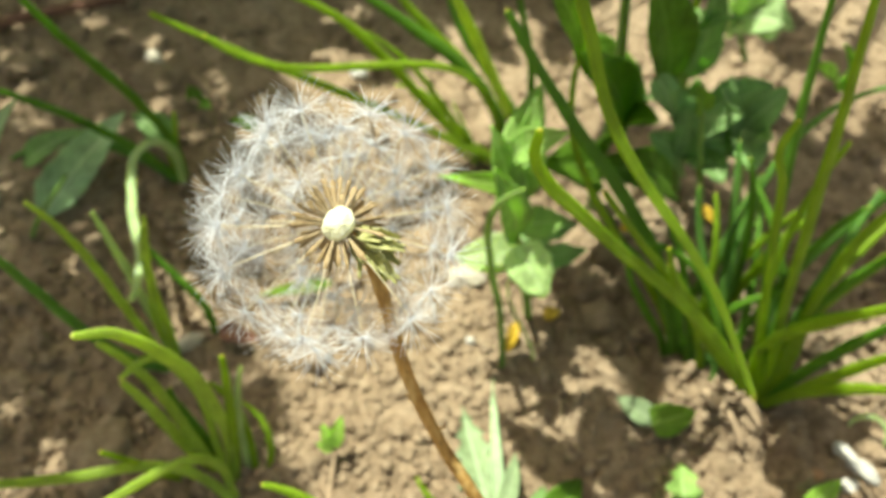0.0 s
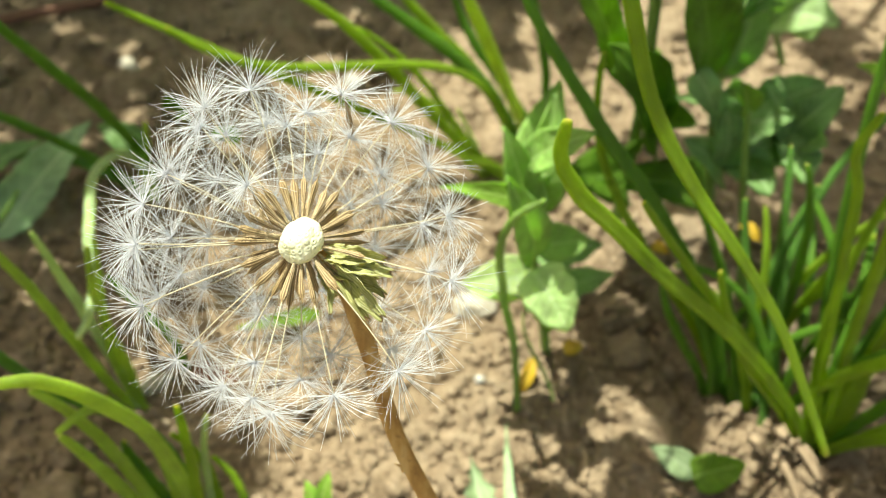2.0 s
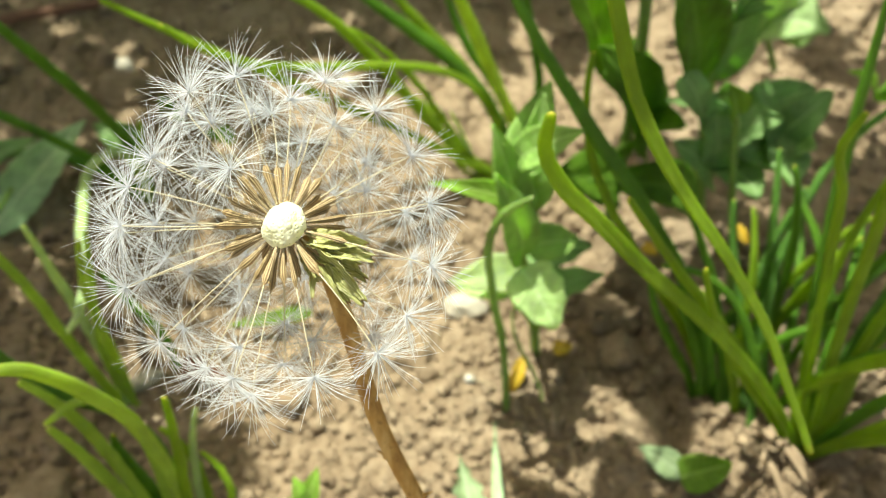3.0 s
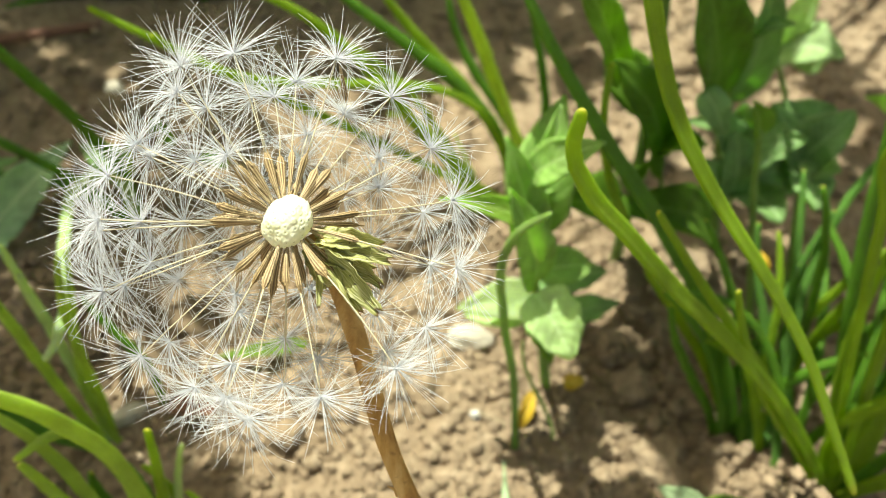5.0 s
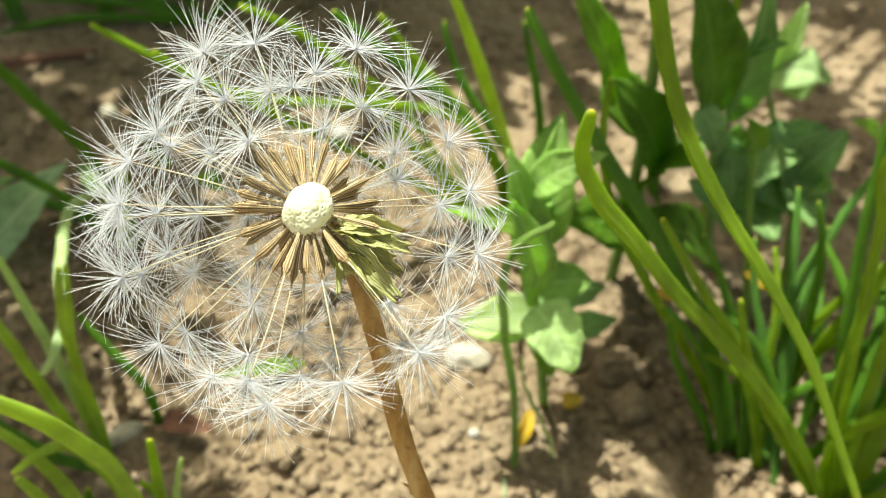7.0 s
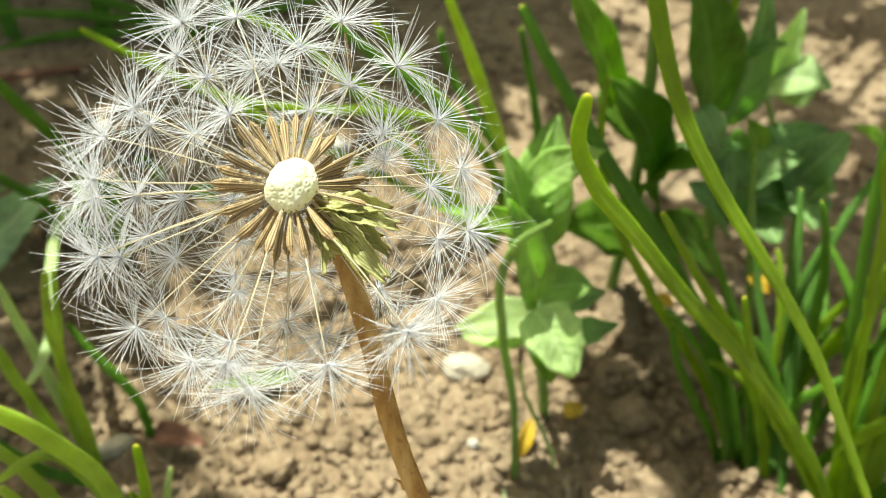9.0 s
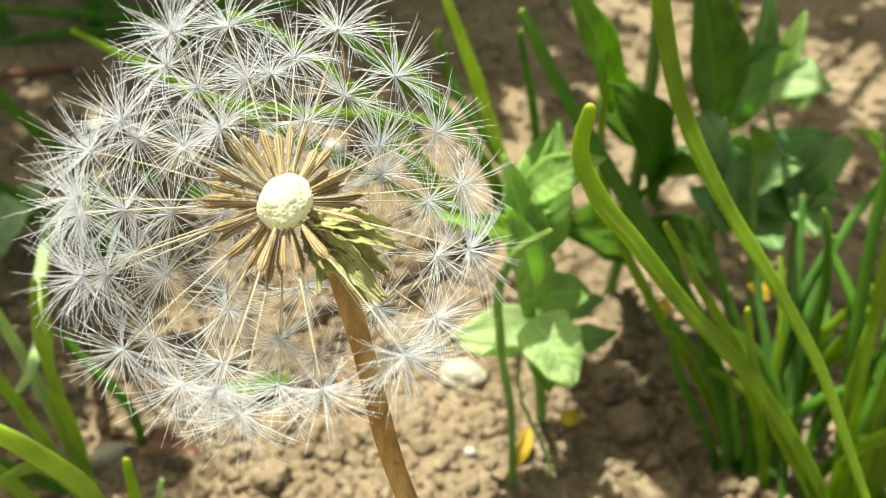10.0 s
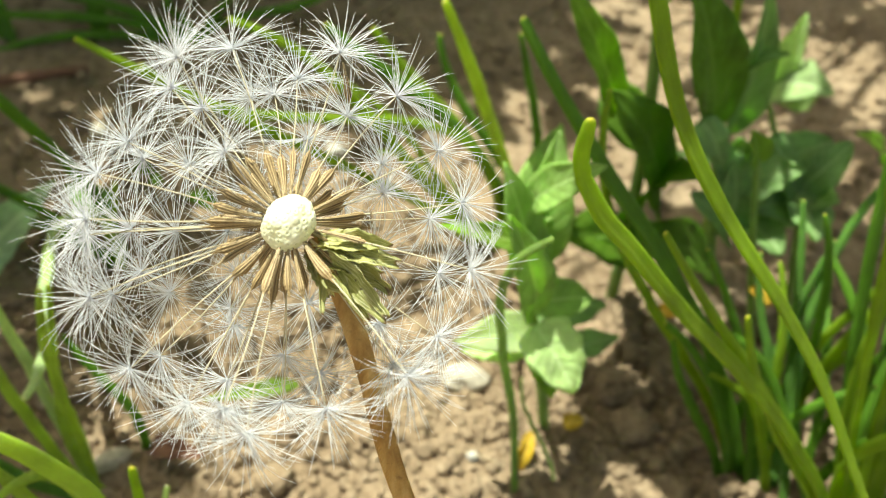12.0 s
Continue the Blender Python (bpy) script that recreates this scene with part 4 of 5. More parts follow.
onion_leaf(onion_i, ((-0.1359, 0.2948, -0.0000), (-0.1665, 0.2907, 0.0143), (-0.1971, 0.2756, 0.0125), (-0.2276, 0.2652, 0.0161)), 0.005, DARKGREEN)
onion_leaf(onion_i, ((-0.1382, 0.2971, 0.0000), (-0.1619, 0.2930, 0.0171), (-0.1897, 0.2850, 0.0192), (-0.2173, 0.2808, 0.0265)), 0.005, DARKGREEN)
onion_leaf(onion_i, ((-0.1357, 0.2979, -0.0000), (-0.1597, 0.3199, 0.0163), (-0.1329, 0.2657, 0.0115), (-0.1505, 0.3013, 0.0331)), 0.0046, DARKGREEN)
onion_leaf(onion_i, ((-0.1341, 0.2972, 0.0000), (-0.1225, 0.3017, 0.0207), (-0.1196, 0.2943, 0.0180), (-0.1099, 0.3013, 0.0387)), 0.0046, DARKGREEN)
onion_leaf(onion_i, ((-0.1390, 0.2956, 0.0000), (-0.1672, 0.2849, 0.0059), (-0.1972, 0.2742, 0.0084), (-0.2221, 0.2566, -0.0012)), 0.0044, DARKGREEN)
onion_leaf(onion_i, ((-0.1360, 0.2966, -0.0000), (-0.1156, 0.3000, 0.0216), (-0.0853, 0.2967, 0.0173), (-0.0656, 0.3008, 0.0370)), 0.0046, DARKGREEN)
onion_leaf(onion_i, ((-0.2150, 0.2700, -0.0020), (-0.2250, 0.2800, 0.0250), (-0.2400, 0.2950, 0.0550), (-0.2600, 0.3050, 0.0800)), 0.0085, DARKGREEN)
onion_leaf(onion_i, ((-0.1780, 0.2850, -0.0020), (-0.1800, 0.2900, 0.0250), (-0.1850, 0.3000, 0.0550), (-0.1900, 0.3100, 0.0850)), 0.0090, DARKGREEN)
weed_a = weed(0.042, 0.088, "leafy upright green weed with lobed pale leaves")
stalk(weed_a, (0.0447, 0.0983, 0.0000), (0.0405, 0.0950, 0.0304), (0.0312, 0.0898, 0.0591), (0.0286, 0.0860, 0.0907), 0.0034, STALK)
broad_leaf(weed_a, (0.0292, 0.0861, 0.0863), (0.0340, 0.1202, 0.0912), 0.0125, LIGHTWEED, fold=0.5, sag=-0.1)
broad_leaf(weed_a, (0.0285, 0.0871, 0.0909), (0.0423, 0.0811, 0.1083), 0.01, LIGHTWEED, sag=0.1)
broad_leaf(weed_a, (0.0345, 0.0841, 0.0594), (0.0252, 0.0756, 0.0954), 0.012, LIGHTWEED, sag=0.1)
broad_leaf(weed_a, (0.0352, 0.0862, 0.0517), (0.0162, 0.0757, 0.0549), 0.011, PALEGREEN, sag=0.15)
broad_leaf(weed_a, (0.0306, 0.0861, 0.0745), (0.0117, 0.0702, 0.0955), 0.007, LIME, sag=0.2)
broad_leaf(weed_a, (0.0360, 0.0862, 0.0490), (0.0424, 0.0761, 0.0396), 0.009, WEED, sag=0.15)
broad_leaf(weed_a, (0.0345, 0.0913, 0.0569), (0.0492, 0.0966, 0.0573), 0.011, LIGHTWEED, sag=0.15)
broad_leaf(weed_a, (0.0386, 0.0964, 0.0316), (0.0595, 0.1017, 0.0398), 0.011, BLUELEAF, lobes=0.2, sag=0.1)
broad_leaf(weed_a, (0.0300, 0.0882, 0.0772), (0.0234, 0.0912, 0.0950), 0.008, LIGHTWEED, sag=0.1)
broad_leaf(weed_a, (0.0321, 0.0892, 0.0713), (0.0328, 0.0965, 0.1050), 0.0125, LIGHTWEED, fold=0.4)
broad_leaf(weed_a, (0.0321, 0.0861, 0.0685), (0.0223, 0.0859, 0.1015), 0.0115, LIGHTWEED)
broad_leaf(weed_a, (0.0354, 0.1016, 0.0426), (0.0545, 0.1060, 0.0467), 0.013, BLUELEAF, lobes=0.2)
broad_leaf(weed_a, (0.0345, 0.0760, 0.0645), (0.0462, 0.0672, 0.0530), 0.0155, PALELEAF, blunt=0.8, lobes=0.12)
broad_leaf(weed_a, (0.0341, 0.0862, 0.0494), (0.0177, 0.0809, 0.0469), 0.012, PALELEAF, blunt=0.6)
weed_b = weed(0.100, 0.175, "tall broad-leaved weed with a dark green leaf")
stalk(weed_b, (0.1005, 0.1791, 0.0000), (0.0920, 0.1785, 0.0355), (0.0860, 0.1770, 0.0709), (0.0735, 0.1741, 0.1073), 0.0042, STALK)
broad_leaf(weed_b, (0.0778, 0.1482, 0.0800), (0.0606, 0.1382, 0.1279), 0.0215, WEEDDARK, sag=0.05, blunt=0.6)
broad_leaf(weed_b, (0.0501, 0.1451, 0.0831), (0.0307, 0.1349, 0.1226), 0.0130, WEED, sag=0.05, blunt=0.6)
broad_leaf(weed_b, (0.0471, 0.1686, 0.0743), (0.0761, 0.1633, 0.0549), 0.018, WEEDDARK, sag=0.05, blunt=0.8)
broad_leaf(weed_b, (0.0707, 0.1349, 0.0907), (0.0792, 0.1308, 0.0801), 0.01, BLUELEAF, sag=0.1, blunt=0.8)
broad_leaf(weed_b, (0.0837, 0.1758, 0.0728), (0.0916, 0.1587, 0.1017), 0.014, BLUELEAF, sag=0.2, fold=0.5)
broad_leaf(weed_b, (0.0912, 0.1753, 0.0402), (0.0742, 0.1532, 0.0693), 0.011, BLUELEAF, sag=0.25, fold=0.6)
broad_leaf(weed_b, (0.0912, 0.1753, 0.0402), (0.0948, 0.1533, 0.0720), 0.01, BLUELEAF, sag=0.25, fold=0.6)
broad_leaf(weed_b, (0.0880, 0.1686, 0.0672), (0.0853, 0.1640, 0.1179), 0.0115, BLUELEAF, fold=0.4)
broad_leaf(weed_b, (0.0962, 0.1727, 0.0073), (0.0549, 0.1325, 0.0499), 0.02, WEEDDARK, sag=0.15)
# upper leaves out of view, added to throw shade on the soil below
for k in range(4):
    a, z = k * 1.9 + 0.6, 0.160 + 0.010 * k
    broad_leaf(weed_b, (0.076, 0.180, z - 0.01), (0.106 + 0.045 * math.cos(a), 0.180 + 0.035 * math.sin(a), z + 0.012), 0.024, WEED, sag=0.12)
weed_k = weed(0.064, 0.155, "dark green broad-leaved weed behind the onion leaves")
# these stalks run on above the view to carry the added shade leaves
stalk(weed_k, (0.0641, 0.1563, 0.0000), (0.0651, 0.1596, 0.0998), (0.045, 0.152, 0.20), (0.000, 0.142, 0.27), 0.0042, STALK)
stalk(weed_k, (0.0450, 0.1500, 0.1850), (0.030, 0.130, 0.230), (0.010, 0.100, 0.245), (-0.006, 0.084, 0.255), 0.0026, STALK)
broad_leaf(weed_k, (0.0688, 0.1530, 0.0512), (0.0476, 0.1338, 0.0959), 0.026, WEEDDARK, sag=0.10, blunt=0.7)
broad_leaf(weed_k, (0.0647, 0.1529, 0.0441), (0.0730, 0.1307, 0.0774), 0.022, WEEDDARK, sag=0.10, blunt=0.6)
broad_leaf(weed_k, (0.0625, 0.1527, 0.0291), (0.0401, 0.1304, 0.0495), 0.022, WEEDDARK, sag=0.12)
broad_leaf(weed_k, (0.0590, 0.1618, 0.1099), (0.0300, 0.1700, 0.1300), 0.018, WEED, sag=0.10)


def shade_whorl(plant, heart, tips, width):
    """Unseen upper leaves, added to cast shade, that spread from one place of a stalk."""
    for k, (x, y) in enumerate(tips):
        broad_leaf(plant, heart, (x, y, heart[2] + 0.004 * (k % 3)), width * (1 + 0.15 * (k % 2)), WEED, sag=0.10, blunt=0.6)


# leafy tops added out of view, well above the seed head, to shade the soil
shade_whorl(weed_k, (0.000, 0.142, 0.262), ((-0.036, 0.146), (-0.012, 0.166), (0.022, 0.178), (0.022, 0.132), (0.010, 0.112), (-0.024, 0.160), (0.004, 0.174), (-0.034, 0.180)), 0.021)
shade_whorl(weed_k, (0.018, 0.148, 0.245), ((0.046, 0.166), (0.014, 0.164)), 0.020)
shade_whorl(weed_k, (-0.006, 0.084, 0.253), ((-0.038, 0.098), (0.022, 0.096), (0.026, 0.112), (-0.004, 0.116), (-0.020, 0.074)), 0.019)
stalk(weed_k, (0.0591, 0.1554, 0.1316), (0.0620, 0.1450, 0.1900), (0.066, 0.125, 0.225), (0.066, 0.108, 0.235), 0.0024, STALK)
shade_whorl(weed_k, (0.066, 0.108, 0.232), ((0.094, 0.116), (0.076, 0.136), (0.098, 0.126), (0.068, 0.080), (0.082, 0.080)), 0.020)
weed_c = weed(0.118, 0.150, "bushy grey-green weed with small rounded leaves")
stalk(weed_c, (0.1102, 0.1350, -0.0000), (0.1034, 0.1354, 0.0263), (0.0942, 0.1340, 0.0537), (0.0879, 0.1329, 0.0826), 0.003, STALK)
stalk(weed_c, (0.1247, 0.1565, -0.0000), (0.1204, 0.1564, 0.0194), (0.1150, 0.1548, 0.0384), (0.1103, 0.1531, 0.0594), 0.0028, STALK)
broad_leaf(weed_c, (0.1099, 0.1532, 0.0607), (0.1142, 0.1736, 0.0672), 0.015, BLUELEAF, sag=0.1, blunt=0.85)
broad_leaf(weed_c, (0.1095, 0.1532, 0.0620), (0.1199, 0.1584, 0.0766), 0.012, BLUELEAF, sag=0.15, blunt=0.85)
broad_leaf(weed_c, (0.1110, 0.1531, 0.0541), (0.1165, 0.1430, 0.0657), 0.015, BLUELEAF, blunt=0.9)
broad_leaf(weed_c, (0.1102, 0.1531, 0.0566), (0.0947, 0.1429, 0.0599), 0.017, BLUELEAF, lobes=0.15, blunt=0.9)
broad_leaf(weed_c, (0.1109, 0.1530, 0.0513), (0.0901, 0.1531, 0.0553), 0.012, BLUELEAF, sag=0.15, blunt=0.85)
broad_leaf(weed_c, (0.1104, 0.1531, 0.0540), (0.0968, 0.1533, 0.0774), 0.011, BLUELEAF, blunt=0.8)
broad_leaf(weed_c, (0.1095, 0.1511, 0.0583), (0.1111, 0.1327, 0.0593), 0.015, BLUELEAF, sag=0.1, blunt=0.85)
broad_leaf(weed_c, (0.0885, 0.1329, 0.0803), (0.0837, 0.1329, 0.0911), 0.008, WEED, fold=0.6)
broad_leaf(weed_c, (0.0889, 0.1481, 0.0629), (0.1043, 0.1431, 0.0751), 0.016, BLUELEAF, lobes=0.25)
broad_leaf(weed_c, (0.0895, 0.1480, 0.0609), (0.0753, 0.1431, 0.0785), 0.014, BLUELEAF, blunt=0.8)
broad_leaf(weed_c, (0.0985, 0.1531, 0.0547), (0.1165, 0.1532, 0.0633), 0.015, BLUELEAF, blunt=0.9)
broad_leaf(weed_c, (0.0940, 0.1479, 0.0512), (0.1039, 0.1327, 0.0528), 0.015, BLUELEAF, blunt=0.8)
broad_leaf(weed_c, (0.0981, 0.1583, 0.0635), (0.1164, 0.1635, 0.0735), 0.015, BLUELEAF, blunt=0.8)
broad_leaf(weed_c, (0.0910, 0.1428, 0.0482), (0.0742, 0.1327, 0.0683), 0.014, BLUELEAF, blunt=0.7)
broad_leaf(weed_c, (0.0904, 0.1428, 0.0502), (0.0853, 0.1430, 0.0737), 0.015, BLUELEAF, blunt=0.8)
broad_leaf(weed_c, (0.0982, 0.1305, 0.0397), (0.1050, 0.1274, 0.0368), 0.005, YELLOW, fold=0.5)
broad_leaf(weed_c, (0.0716, 0.1201, 0.0354), (0.0765, 0.1171, 0.0356), 0.004, YELLOW, fold=0.5)
# unseen stalks and leaf tops, added to shade the soil further back
stalk(weed_b, (0.0739, 0.1742, 0.1058), (0.0660, 0.1720, 0.1500), (0.085, 0.225, 0.230), (0.070, 0.290, 0.26), 0.0030, STALK)
stalk(weed_b, (0.0700, 0.1760, 0.1450), (0.0760, 0.1900, 0.1800), (0.095, 0.205, 0.205), (0.102, 0.208, 0.208), 0.0022, STALK)
shade_whorl(weed_b, (0.102, 0.208, 0.208), ((0.070, 0.180), (0.098, 0.158), (0.128, 0.186), (0.136, 0.222), (0.120, 0.246), (0.074, 0.222)), 0.030)
shade_whorl(weed_b, (0.086, 0.254, 0.242), ((0.105, 0.240), (0.030, 0.236)), 0.026)
weed_d = weed(0.142, 0.290, "low pale weed rosette on the sunlit soil")
stalk(weed_d, (0.1291, 0.2540, 0.0184), (0.1260, 0.2543, 0.0250), (0.1223, 0.2544, 0.0315), (0.1185, 0.2544, 0.0377), 0.003, STALK)
broad_leaf(weed_d, (0.1185, 0.2544, 0.0377), (0.1245, 0.2551, 0.0711), 0.013, PALELEAF, sag=0.1, blunt=0.6)
broad_leaf(weed_d, (0.1177, 0.2545, 0.0388), (0.1386, 0.2394, 0.0498), 0.023, MINT, sag=0.15, blunt=0.8)
broad_leaf(weed_d, (0.1290, 0.2593, 0.0301), (0.1360, 0.2647, 0.0489), 0.019, MINT, sag=0.15, blunt=0.8)
broad_leaf(weed_d, (0.1199, 0.2543, 0.0315), (0.1123, 0.2548, 0.0528), 0.014, PALELEAF, sag=0.15, blunt=0.7)
weed_e = weed(0.180, 0.240, "small lime green weed on the soil")
broad_leaf(weed_e, (0.1695, 0.2436, 0.0192), (0.1577, 0.2241, 0.0548), 0.011, LIME, sag=0.1, fold=0.4)
broad_leaf(weed_e, (0.1695, 0.2436, 0.0192), (0.1482, 0.2240, 0.0431), 0.009, LIME, sag=0.1)
broad_leaf(weed_e, (0.1695, 0.2436, 0.0192), (0.1636, 0.2240, 0.0516), 0.009, LIME, sag=0.1)
weed_f = weed(-0.140, 0.100, "weed with toothed grey-green leaves in the shade")
stalk(weed_f, (-0.1478, 0.0951, 0.0020), (-0.1441, 0.0981, 0.0135), (-0.1355, 0.0999, 0.0231), (-0.1292, 0.1022, 0.0329), 0.0022, STALK)
broad_leaf(weed_f, (-0.1505, 0.1090, 0.0010), (-0.1265, 0.1465, 0.0270), 0.019, SAGE, tooth=0.12, sag=0.04)
broad_leaf(weed_f, (-0.1620, 0.1021, 0.0134), (-0.1334, 0.0931, 0.0743), 0.012, SAGE, tooth=0.1, sag=0.1)
broad_leaf(weed_f, (-0.1616, 0.1226, 0.0120), (-0.1319, 0.1227, 0.0367), 0.01, BLUELEAF, sag=0.1)
broad_leaf(weed_f, (-0.1129, 0.1528, 0.0102), (-0.1281, 0.1530, 0.0193), 0.012, BLUELEAF, sag=0.15)
broad_leaf(weed_f, (-0.1119, 0.1821, 0.0043), (-0.1183, 0.1875, 0.0084), 0.007, WEEDDARK)
broad_leaf(weed_f, (-0.1119, 0.1821, 0.0043), (-0.1037, 0.1762, 0.0083), 0.006, WEEDDARK)
weed_g = weed(0.040, 0.020, "low rosette of toothed grey-green leaves")
broad_leaf(weed_g, (-0.0300, 0.0960, 0.0040), (-0.0540, 0.0820, 0.0080), 0.0050, WEED)
broad_leaf(weed_g, (-0.0814, 0.1712, 0.0061), (-0.0914, 0.1656, 0.0122), 0.007, WEEDDARK)
broad_leaf(weed_g, (0.0401, 0.0152, 0.0099), (0.0259, 0.0526, 0.0058), 0.016, DUSTY, tooth=0.5, sag=-0.05)
broad_leaf(weed_g, (0.0440, 0.0079, 0.0179), (0.0346, 0.0612, 0.0116), 0.0036, SAGE, sag=-0.05)
broad_leaf(weed_g, (0.0426, 0.0059, 0.0179), (0.0460, 0.0371, 0.0097), 0.006, DUSTY)
broad_leaf(weed_g, (0.0568, 0.0156, 0.0059), (0.0680, 0.0336, 0.0053), 0.012, WEEDDARK)
broad_leaf(weed_g, (0.0538, 0.0113, 0.0059), (0.0565, 0.0293, 0.0053), 0.009, BLUELEAF)
weed_h = weed(0.091, 0.062, "seedling with two rounded dark green leaves")
broad_leaf(weed_h, (0.0912, 0.0595, 0.0063), (0.0772, 0.0634, 0.0106), 0.0085, DUSTY, sag=0.1)
broad_leaf(weed_h, (0.0903, 0.0582, 0.0063), (0.1017, 0.0583, 0.0181), 0.0115, WEED, sag=-0.05, blunt=0.8)
weed_i = weed(0.100, 0.035, "small lobed lime green leaves on the soil")
broad_leaf(weed_i, (0.1013, 0.0298, 0.0040), (0.1002, 0.0461, 0.0050), 0.013, LIGHTWEED, lobes=0.35, blunt=0.8)
broad_leaf(weed_i, (0.1395, 0.0372, 0.0041), (0.1509, 0.0475, 0.0100), 0.008, LIME)
weed_j = weed(0.170, 0.070, "thin pale shoot bent over the soil")
onion_leaf(weed_j, ((0.1713, 0.0680, 0.0024), (0.1736, 0.0741, 0.0105), (0.1620, 0.0779, 0.0091), (0.1584, 0.0716, 0.0057)), 0.002, PALEGREEN)
seedling = thing("seedling", (-0.011, 0.02, 0.0), "tiny bright green seedling on a dry stalk", "seedling")
stalk(seedling, (-0.0101, 0.0123, 0.0010), (-0.0112, 0.0179, 0.0033), (-0.0107, 0.0234, 0.0067), (-0.0122, 0.0282, 0.0101), 0.0017, DRYSTALK)
broad_leaf(seedling, (-0.0120, 0.0262, 0.0102), (-0.0165, 0.0304, 0.0169), 0.005, LIME)
broad_leaf(seedling, (-0.0120, 0.0262, 0.0102), (-0.0108, 0.0334, 0.0189), 0.005, LIME)
broad_leaf(seedling, (-0.0120, 0.0262, 0.0102), (-0.0174, 0.0260, 0.0122), 0.004, LIME)


# ---- dry bits and stones ----
def lying(name, a, b, width, material, label, category, lift=0.0015):
    """A dry piece that lies on the soil between two places."""
    za, zb = ground_height(*a) + lift, ground_height(*b) + lift
    t = thing(name, (a[0], a[1], za), label, category)
    mid = ((a[0] + b[0]) / 2 + 0.002, (a[1] + b[1]) / 2, max(za, zb) + width * 0.2)
    stalk(t, (*a, za), mid, mid, (*b, zb), width, material, name="stem")
    return t


lying("dry_stick", (0.1117, 0.0799), (0.1278, 0.0651), 0.0026, DRYSTALK, "pale dry onion stalk on the soil", "dry stalk", 0.0060)
lying("dry_stick", (0.1175, 0.0809), (0.1302, 0.0653), 0.0018, DRYSTALK, "pale dry onion stalk on the soil", "dry stalk", 0.0060)
lying("dry_stick", (0.1071, 0.0731), (0.1217, 0.0570), 0.0030, DRYSTALK, "pale dry onion stalk on the soil", "dry stalk", 0.0060)
lying("twig", (-0.2500, 0.1900), (-0.1707, 0.2560), 0.0062, TWIG, "red-brown twig on shaded soil", "twig", 0.004)
lying("straw", (0.0580, 0.0655), (0.0590, 0.0521), 0.0016, DRYSTALK, "short dry straw on the soil", "straw")
lying("straw", (0.0226, 0.0807), (0.0343, 0.0791), 0.0006, STRAW, "thin pale straw on the soil", "straw")
lying("straw", (0.0694, 0.0580), (0.0809, 0.0625), 0.0012, DRYSTALK, "thin dry straw on the soil", "straw")
lying("straw", (-0.0976, 0.1752), (-0.0905, 0.1527), 0.0018, DRYSTALK, "thin dry straw on the soil", "straw")

lying("dry_root", (-0.1237, 0.2037), (-0.1057, 0.1876), 0.0018, DRYSTALK, "thin brown dry root curled on shaded soil", "dry root", 0.003)
lying("dry_root", (-0.1057, 0.1876), (-0.1110, 0.1774), 0.0018, DRYSTALK, "thin brown dry root curled on shaded soil", "dry root", 0.003)
lying("dry_root", (-0.1192, 0.1837), (-0.1055, 0.1770), 0.0022, DRYSTALK, "short brown dry root on shaded soil", "dry root", 0.003)

withered = thing("withered_leaf", (0.039, 0.082, 0.0), "withered yellow leaf hanging at a weed's foot", "withered leaf")
broad_leaf(withered, (0.0401, 0.0871, 0.0114), (0.0380, 0.0795, 0.0010), 0.0042, YELLOW, sag=0.15, fold=0.6)
withered = thing("withered_leaf", (0.054, 0.098, 0.0), "small withered yellow leaf on the soil", "withered leaf")
broad_leaf(withered, (0.0498, 0.0968, 0.0052), (0.0560, 0.0989, 0.0061), 0.0050, YELLOW, sag=0.2, fold=0.3, blunt=0.8)

withered = thing("withered_leaf", (-0.055, 0.065, 0.0), "curled red-brown dead leaf on shaded soil", "withered leaf")
broad_leaf(withered, (-0.0630, 0.0665, 0.0045), (-0.0480, 0.0640, 0.0070), 0.0070, TWIG, sag=0.2, fold=0.4, blunt=0.7)


def stone(x, y, size, material, squash, seed, label, turn=0.0):
    ob = new("stone", lump_mesh("stone", material, 4, seed, squash, 0.16))
    ob.location = (x, y, ground_height(x, y) + size * squash[2] * 0.45)
    ob.scale = (size, size, size)
    ob.rotation_euler = (0, 0.1, turn)
    return tagged(ob, label, "stone", "stones on the soil")


stone(0.0193, 0.1111, 0.0078, STONE, (1.0, 0.62, 0.55), 3, "pale rounded stone half sunk in the soil", 0.2)
stone(-0.0486, 0.2217, 0.0042, CHALK, (1.0, 0.8, 0.7), 5, "small white pebble on the soil")
stone(0.1636, 0.0578, 0.0058, CHALK, (1.0, 0.5, 0.6), 6, "broken white stone on the soil", -0.7)
stone(0.1576, 0.0619, 0.0056, CHALK, (1.0, 0.4, 0.6), 7, "broken white stone on the soil", -0.8)
stone(0.1586, 0.0518, 0.0036, CHALK, (1.0, 0.8, 0.8), 8, "small white pebble on the soil")
stone(-0.0721, 0.0596, 0.0052, STONE, (1.0, 0.55, 0.5), 12, "pinkish pale stone behind low onion leaves", 0.9)
stone(-0.1425, 0.2075, 0.0062, STONE, (1.0, 0.6, 0.5), 13, "pale stone lying on shaded soil", -0.9)
stone(0.0249, 0.0806, 0.0018, CHALK, (1.0, 0.8, 0.8), 9, "small white pebble on the soil")
stone(0.1470, 0.0530, 0.0026, BRICK, (1.0, 0.8, 0.7), 15, "small orange-brown pebble on the soil")


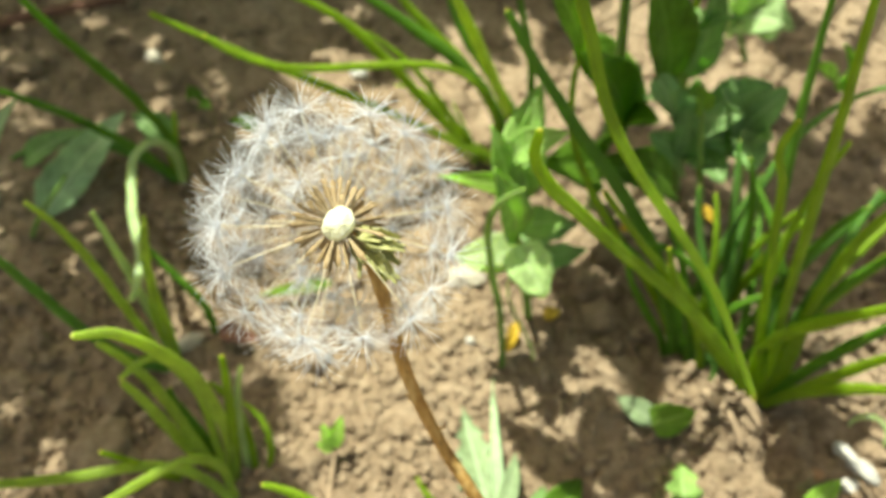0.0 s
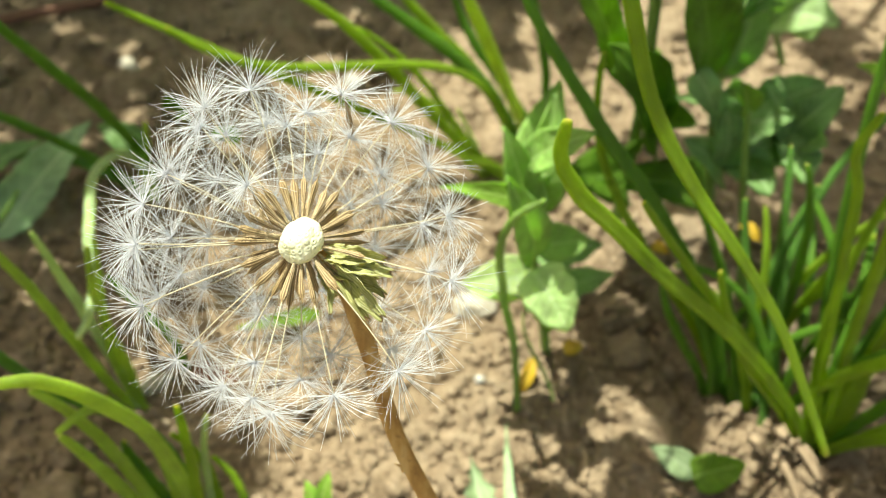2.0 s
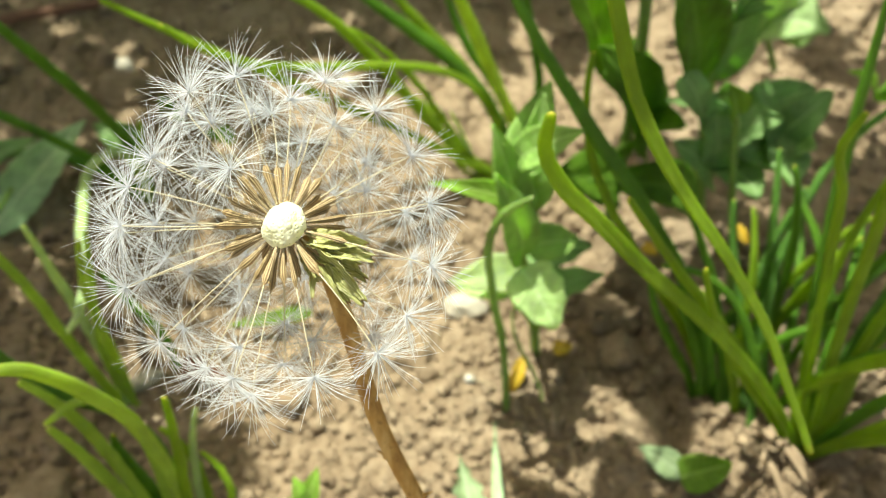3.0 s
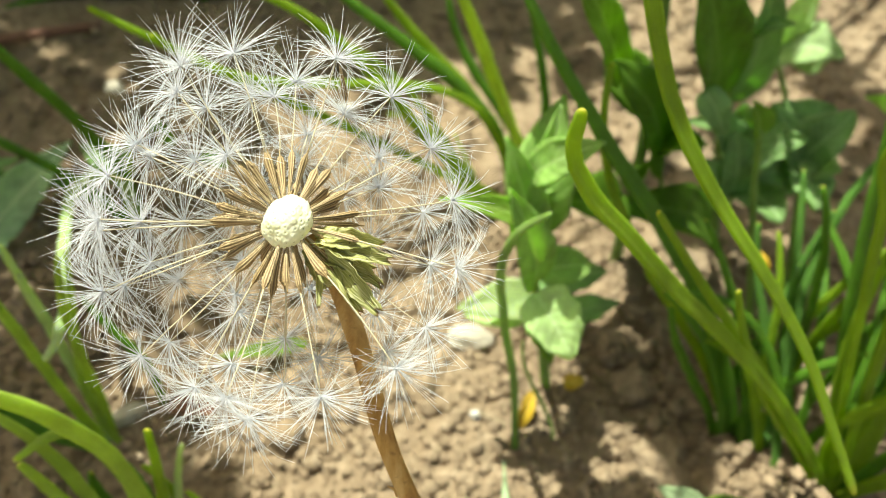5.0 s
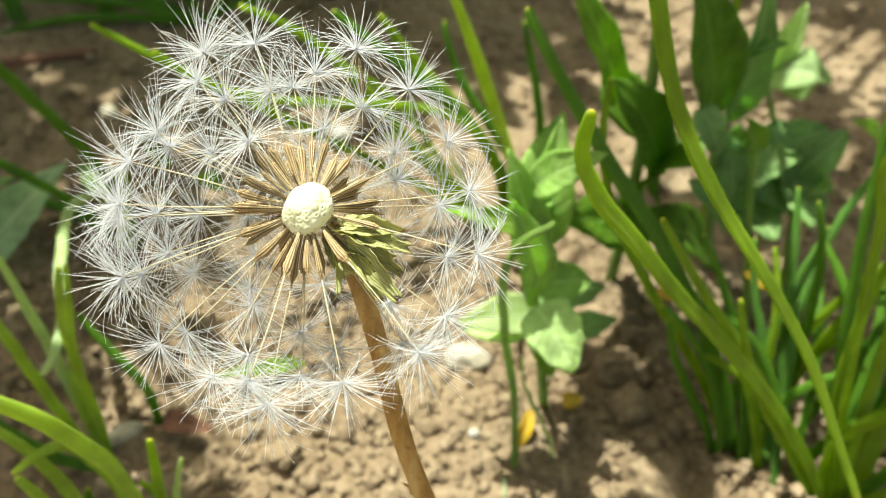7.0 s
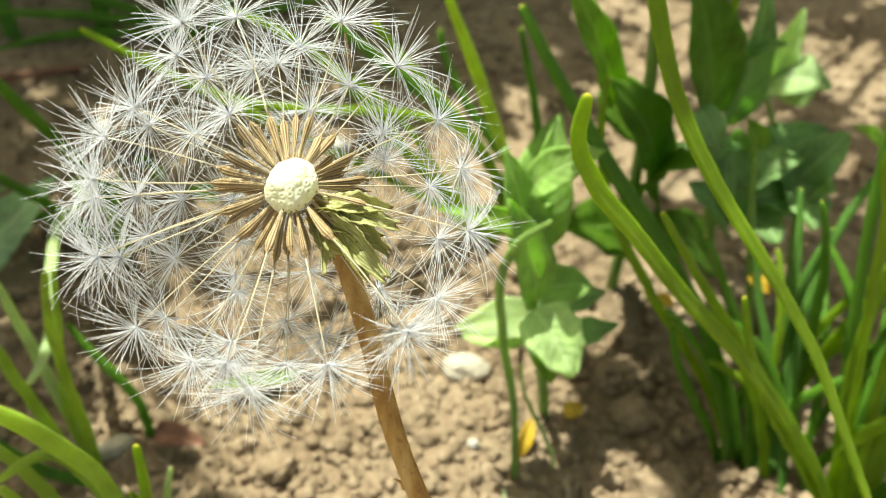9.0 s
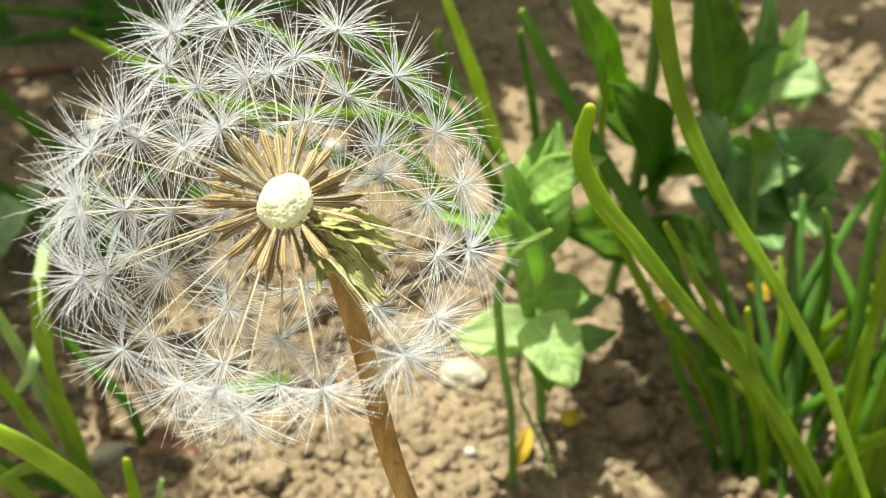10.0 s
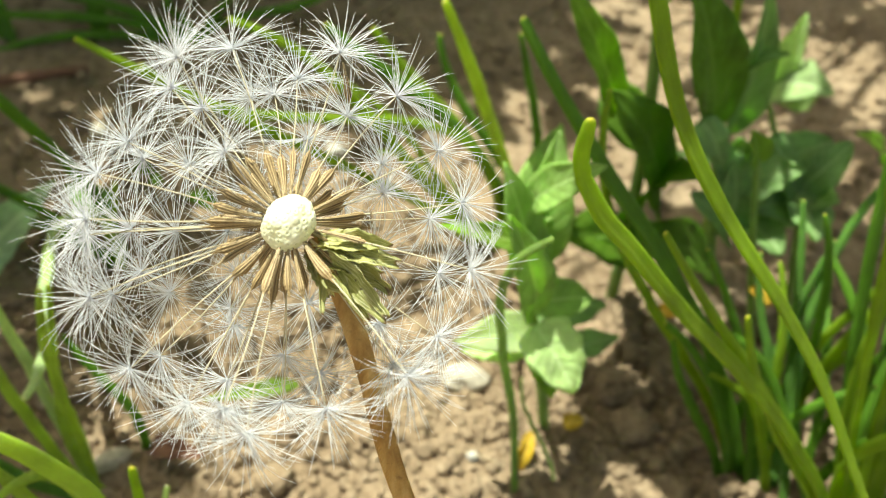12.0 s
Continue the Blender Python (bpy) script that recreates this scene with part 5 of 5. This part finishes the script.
# ---- unseen shrubs, added to throw the dappled shade ----
def shrub(x, y, label, masses, seed):
    """An unseen shrub added as a shade caster: trunk, limbs and a loose crown of small leaves."""
    t = thing("shrub", (x, y, 0.0), label, "shrub")
    v, f, al, ac = tube(along_points([(0, 0, -0.01), (0.01, 0.0, 0.15), (0.0, -0.02, 0.32), (0.03, -0.03, 0.5)], 20), np.linspace(0.03, 0.012, 20), 1.0, None, 10, np.array((0.0, 1.0, 0.1)))
    part("trunk", mesh_of("trunk", v, f, TWIG, al, ac), t)
    r = random.Random(seed)
    verts, faces, al, ac = [], [], [], []
    for k in range(3 * len(masses)):
        blob = masses[k % len(masses)]
        end = (blob[0] - x + r.uniform(-0.10, 0.08), blob[1] - y + r.uniform(-0.08, 0.08), blob[2] + r.uniform(-0.05, 0.05))
        v, f, l1, l2 = tube(along_points([(0.0, -0.02, 0.3 + 0.02 * k), (end[0] * 0.5, end[1] * 0.5, 0.42), end], 10), np.linspace(0.009, 0.002, 10), 1.0, None, 6, np.array((0.0, 0.2, 1.0)))
        part("limb", mesh_of("limb", v, f, TWIG, l1, l2), t)
    for blob in (b for b in masses for _ in range(b[6])):
        while True:
            a, b, c = r.uniform(-1, 1), r.uniform(-1, 1), r.uniform(-1, 1)
            if a * a + b * b + c * c < 1 and noise.noise(Vector((a * 2.6, b * 2.6, 4.2))) > -0.42:
                break
        p = np.array((blob[0] + a * blob[3] - x, blob[1] + b * blob[4] - y, blob[2] + c * blob[5]))
        way = unit((r.uniform(-1, 1), r.uniform(-1, 1), r.uniform(-0.5, 0.3)))
        side = unit(np.cross(way, (r.uniform(-0.4, 0.4), r.uniform(-0.4, 0.4), 1)))
        size = r.uniform(0.022, 0.040)
        base = len(verts)
        for u, w in ((0, 0.02), (0.25, 0.2), (0.55, 0.26), (0.8, 0.16), (1, 0.01)):
            mid = p + way * size * u + np.array((0, 0, -0.12 * size * u * u))
            verts += [mid - side * size * w, mid + np.array((0, 0, -0.04 * size)), mid + side * size * w]
            al += [u] * 3
            ac += [-1, 0, 1]
        for i in range(4):
            for j in range(2):
                q = base + i * 3 + j
                faces.append((q, q + 1, q + 4, q + 3))
    part("crown", mesh_of("crown", verts, faces, WEEDDARK, al, ac), t, "loose crown of small green leaves, added for its shade")


# loose leaf masses, set by where their shade should fall: place, half widths, number of leaves
SHADE_CROWN = ((-0.335, 0.250, 0.50, 0.117, 0.165, 0.06, 400), (-0.310, 0.455, 0.52, 0.20, 0.12, 0.07, 1100), (-0.265, 0.085, 0.46, 0.085, 0.08, 0.05, 90), (-0.210, 0.106, 0.46, 0.022, 0.040, 0.03, 36), (-0.22, 0.47, 0.24, 0.20, 0.05, 0.15, 520), (-0.26, 0.375, 0.17, 0.13, 0.06, 0.06, 420))
FAR_SHADE_CROWN = ((0.09, 0.555, 0.46, 0.20, 0.075, 0.05, 330), (0.050, 0.268, 0.45, 0.040, 0.055, 0.04, 60), (-0.165, 0.400, 0.45, 0.085, 0.070, 0.05, 130), (0.000, 0.215, 0.45, 0.040, 0.035, 0.03, 12), (-0.012, 0.280, 0.45, 0.045, 0.045, 0.03, 28), (0.000, 0.385, 0.45, 0.050, 0.030, 0.03, 18))
shrub(-0.62, 0.62, "unseen shrub added beside the bed to cast shade", SHADE_CROWN, 21)
shrub(0.30, 0.80, "unseen shrub added behind the bed to cast shade", FAR_SHADE_CROWN, 33)
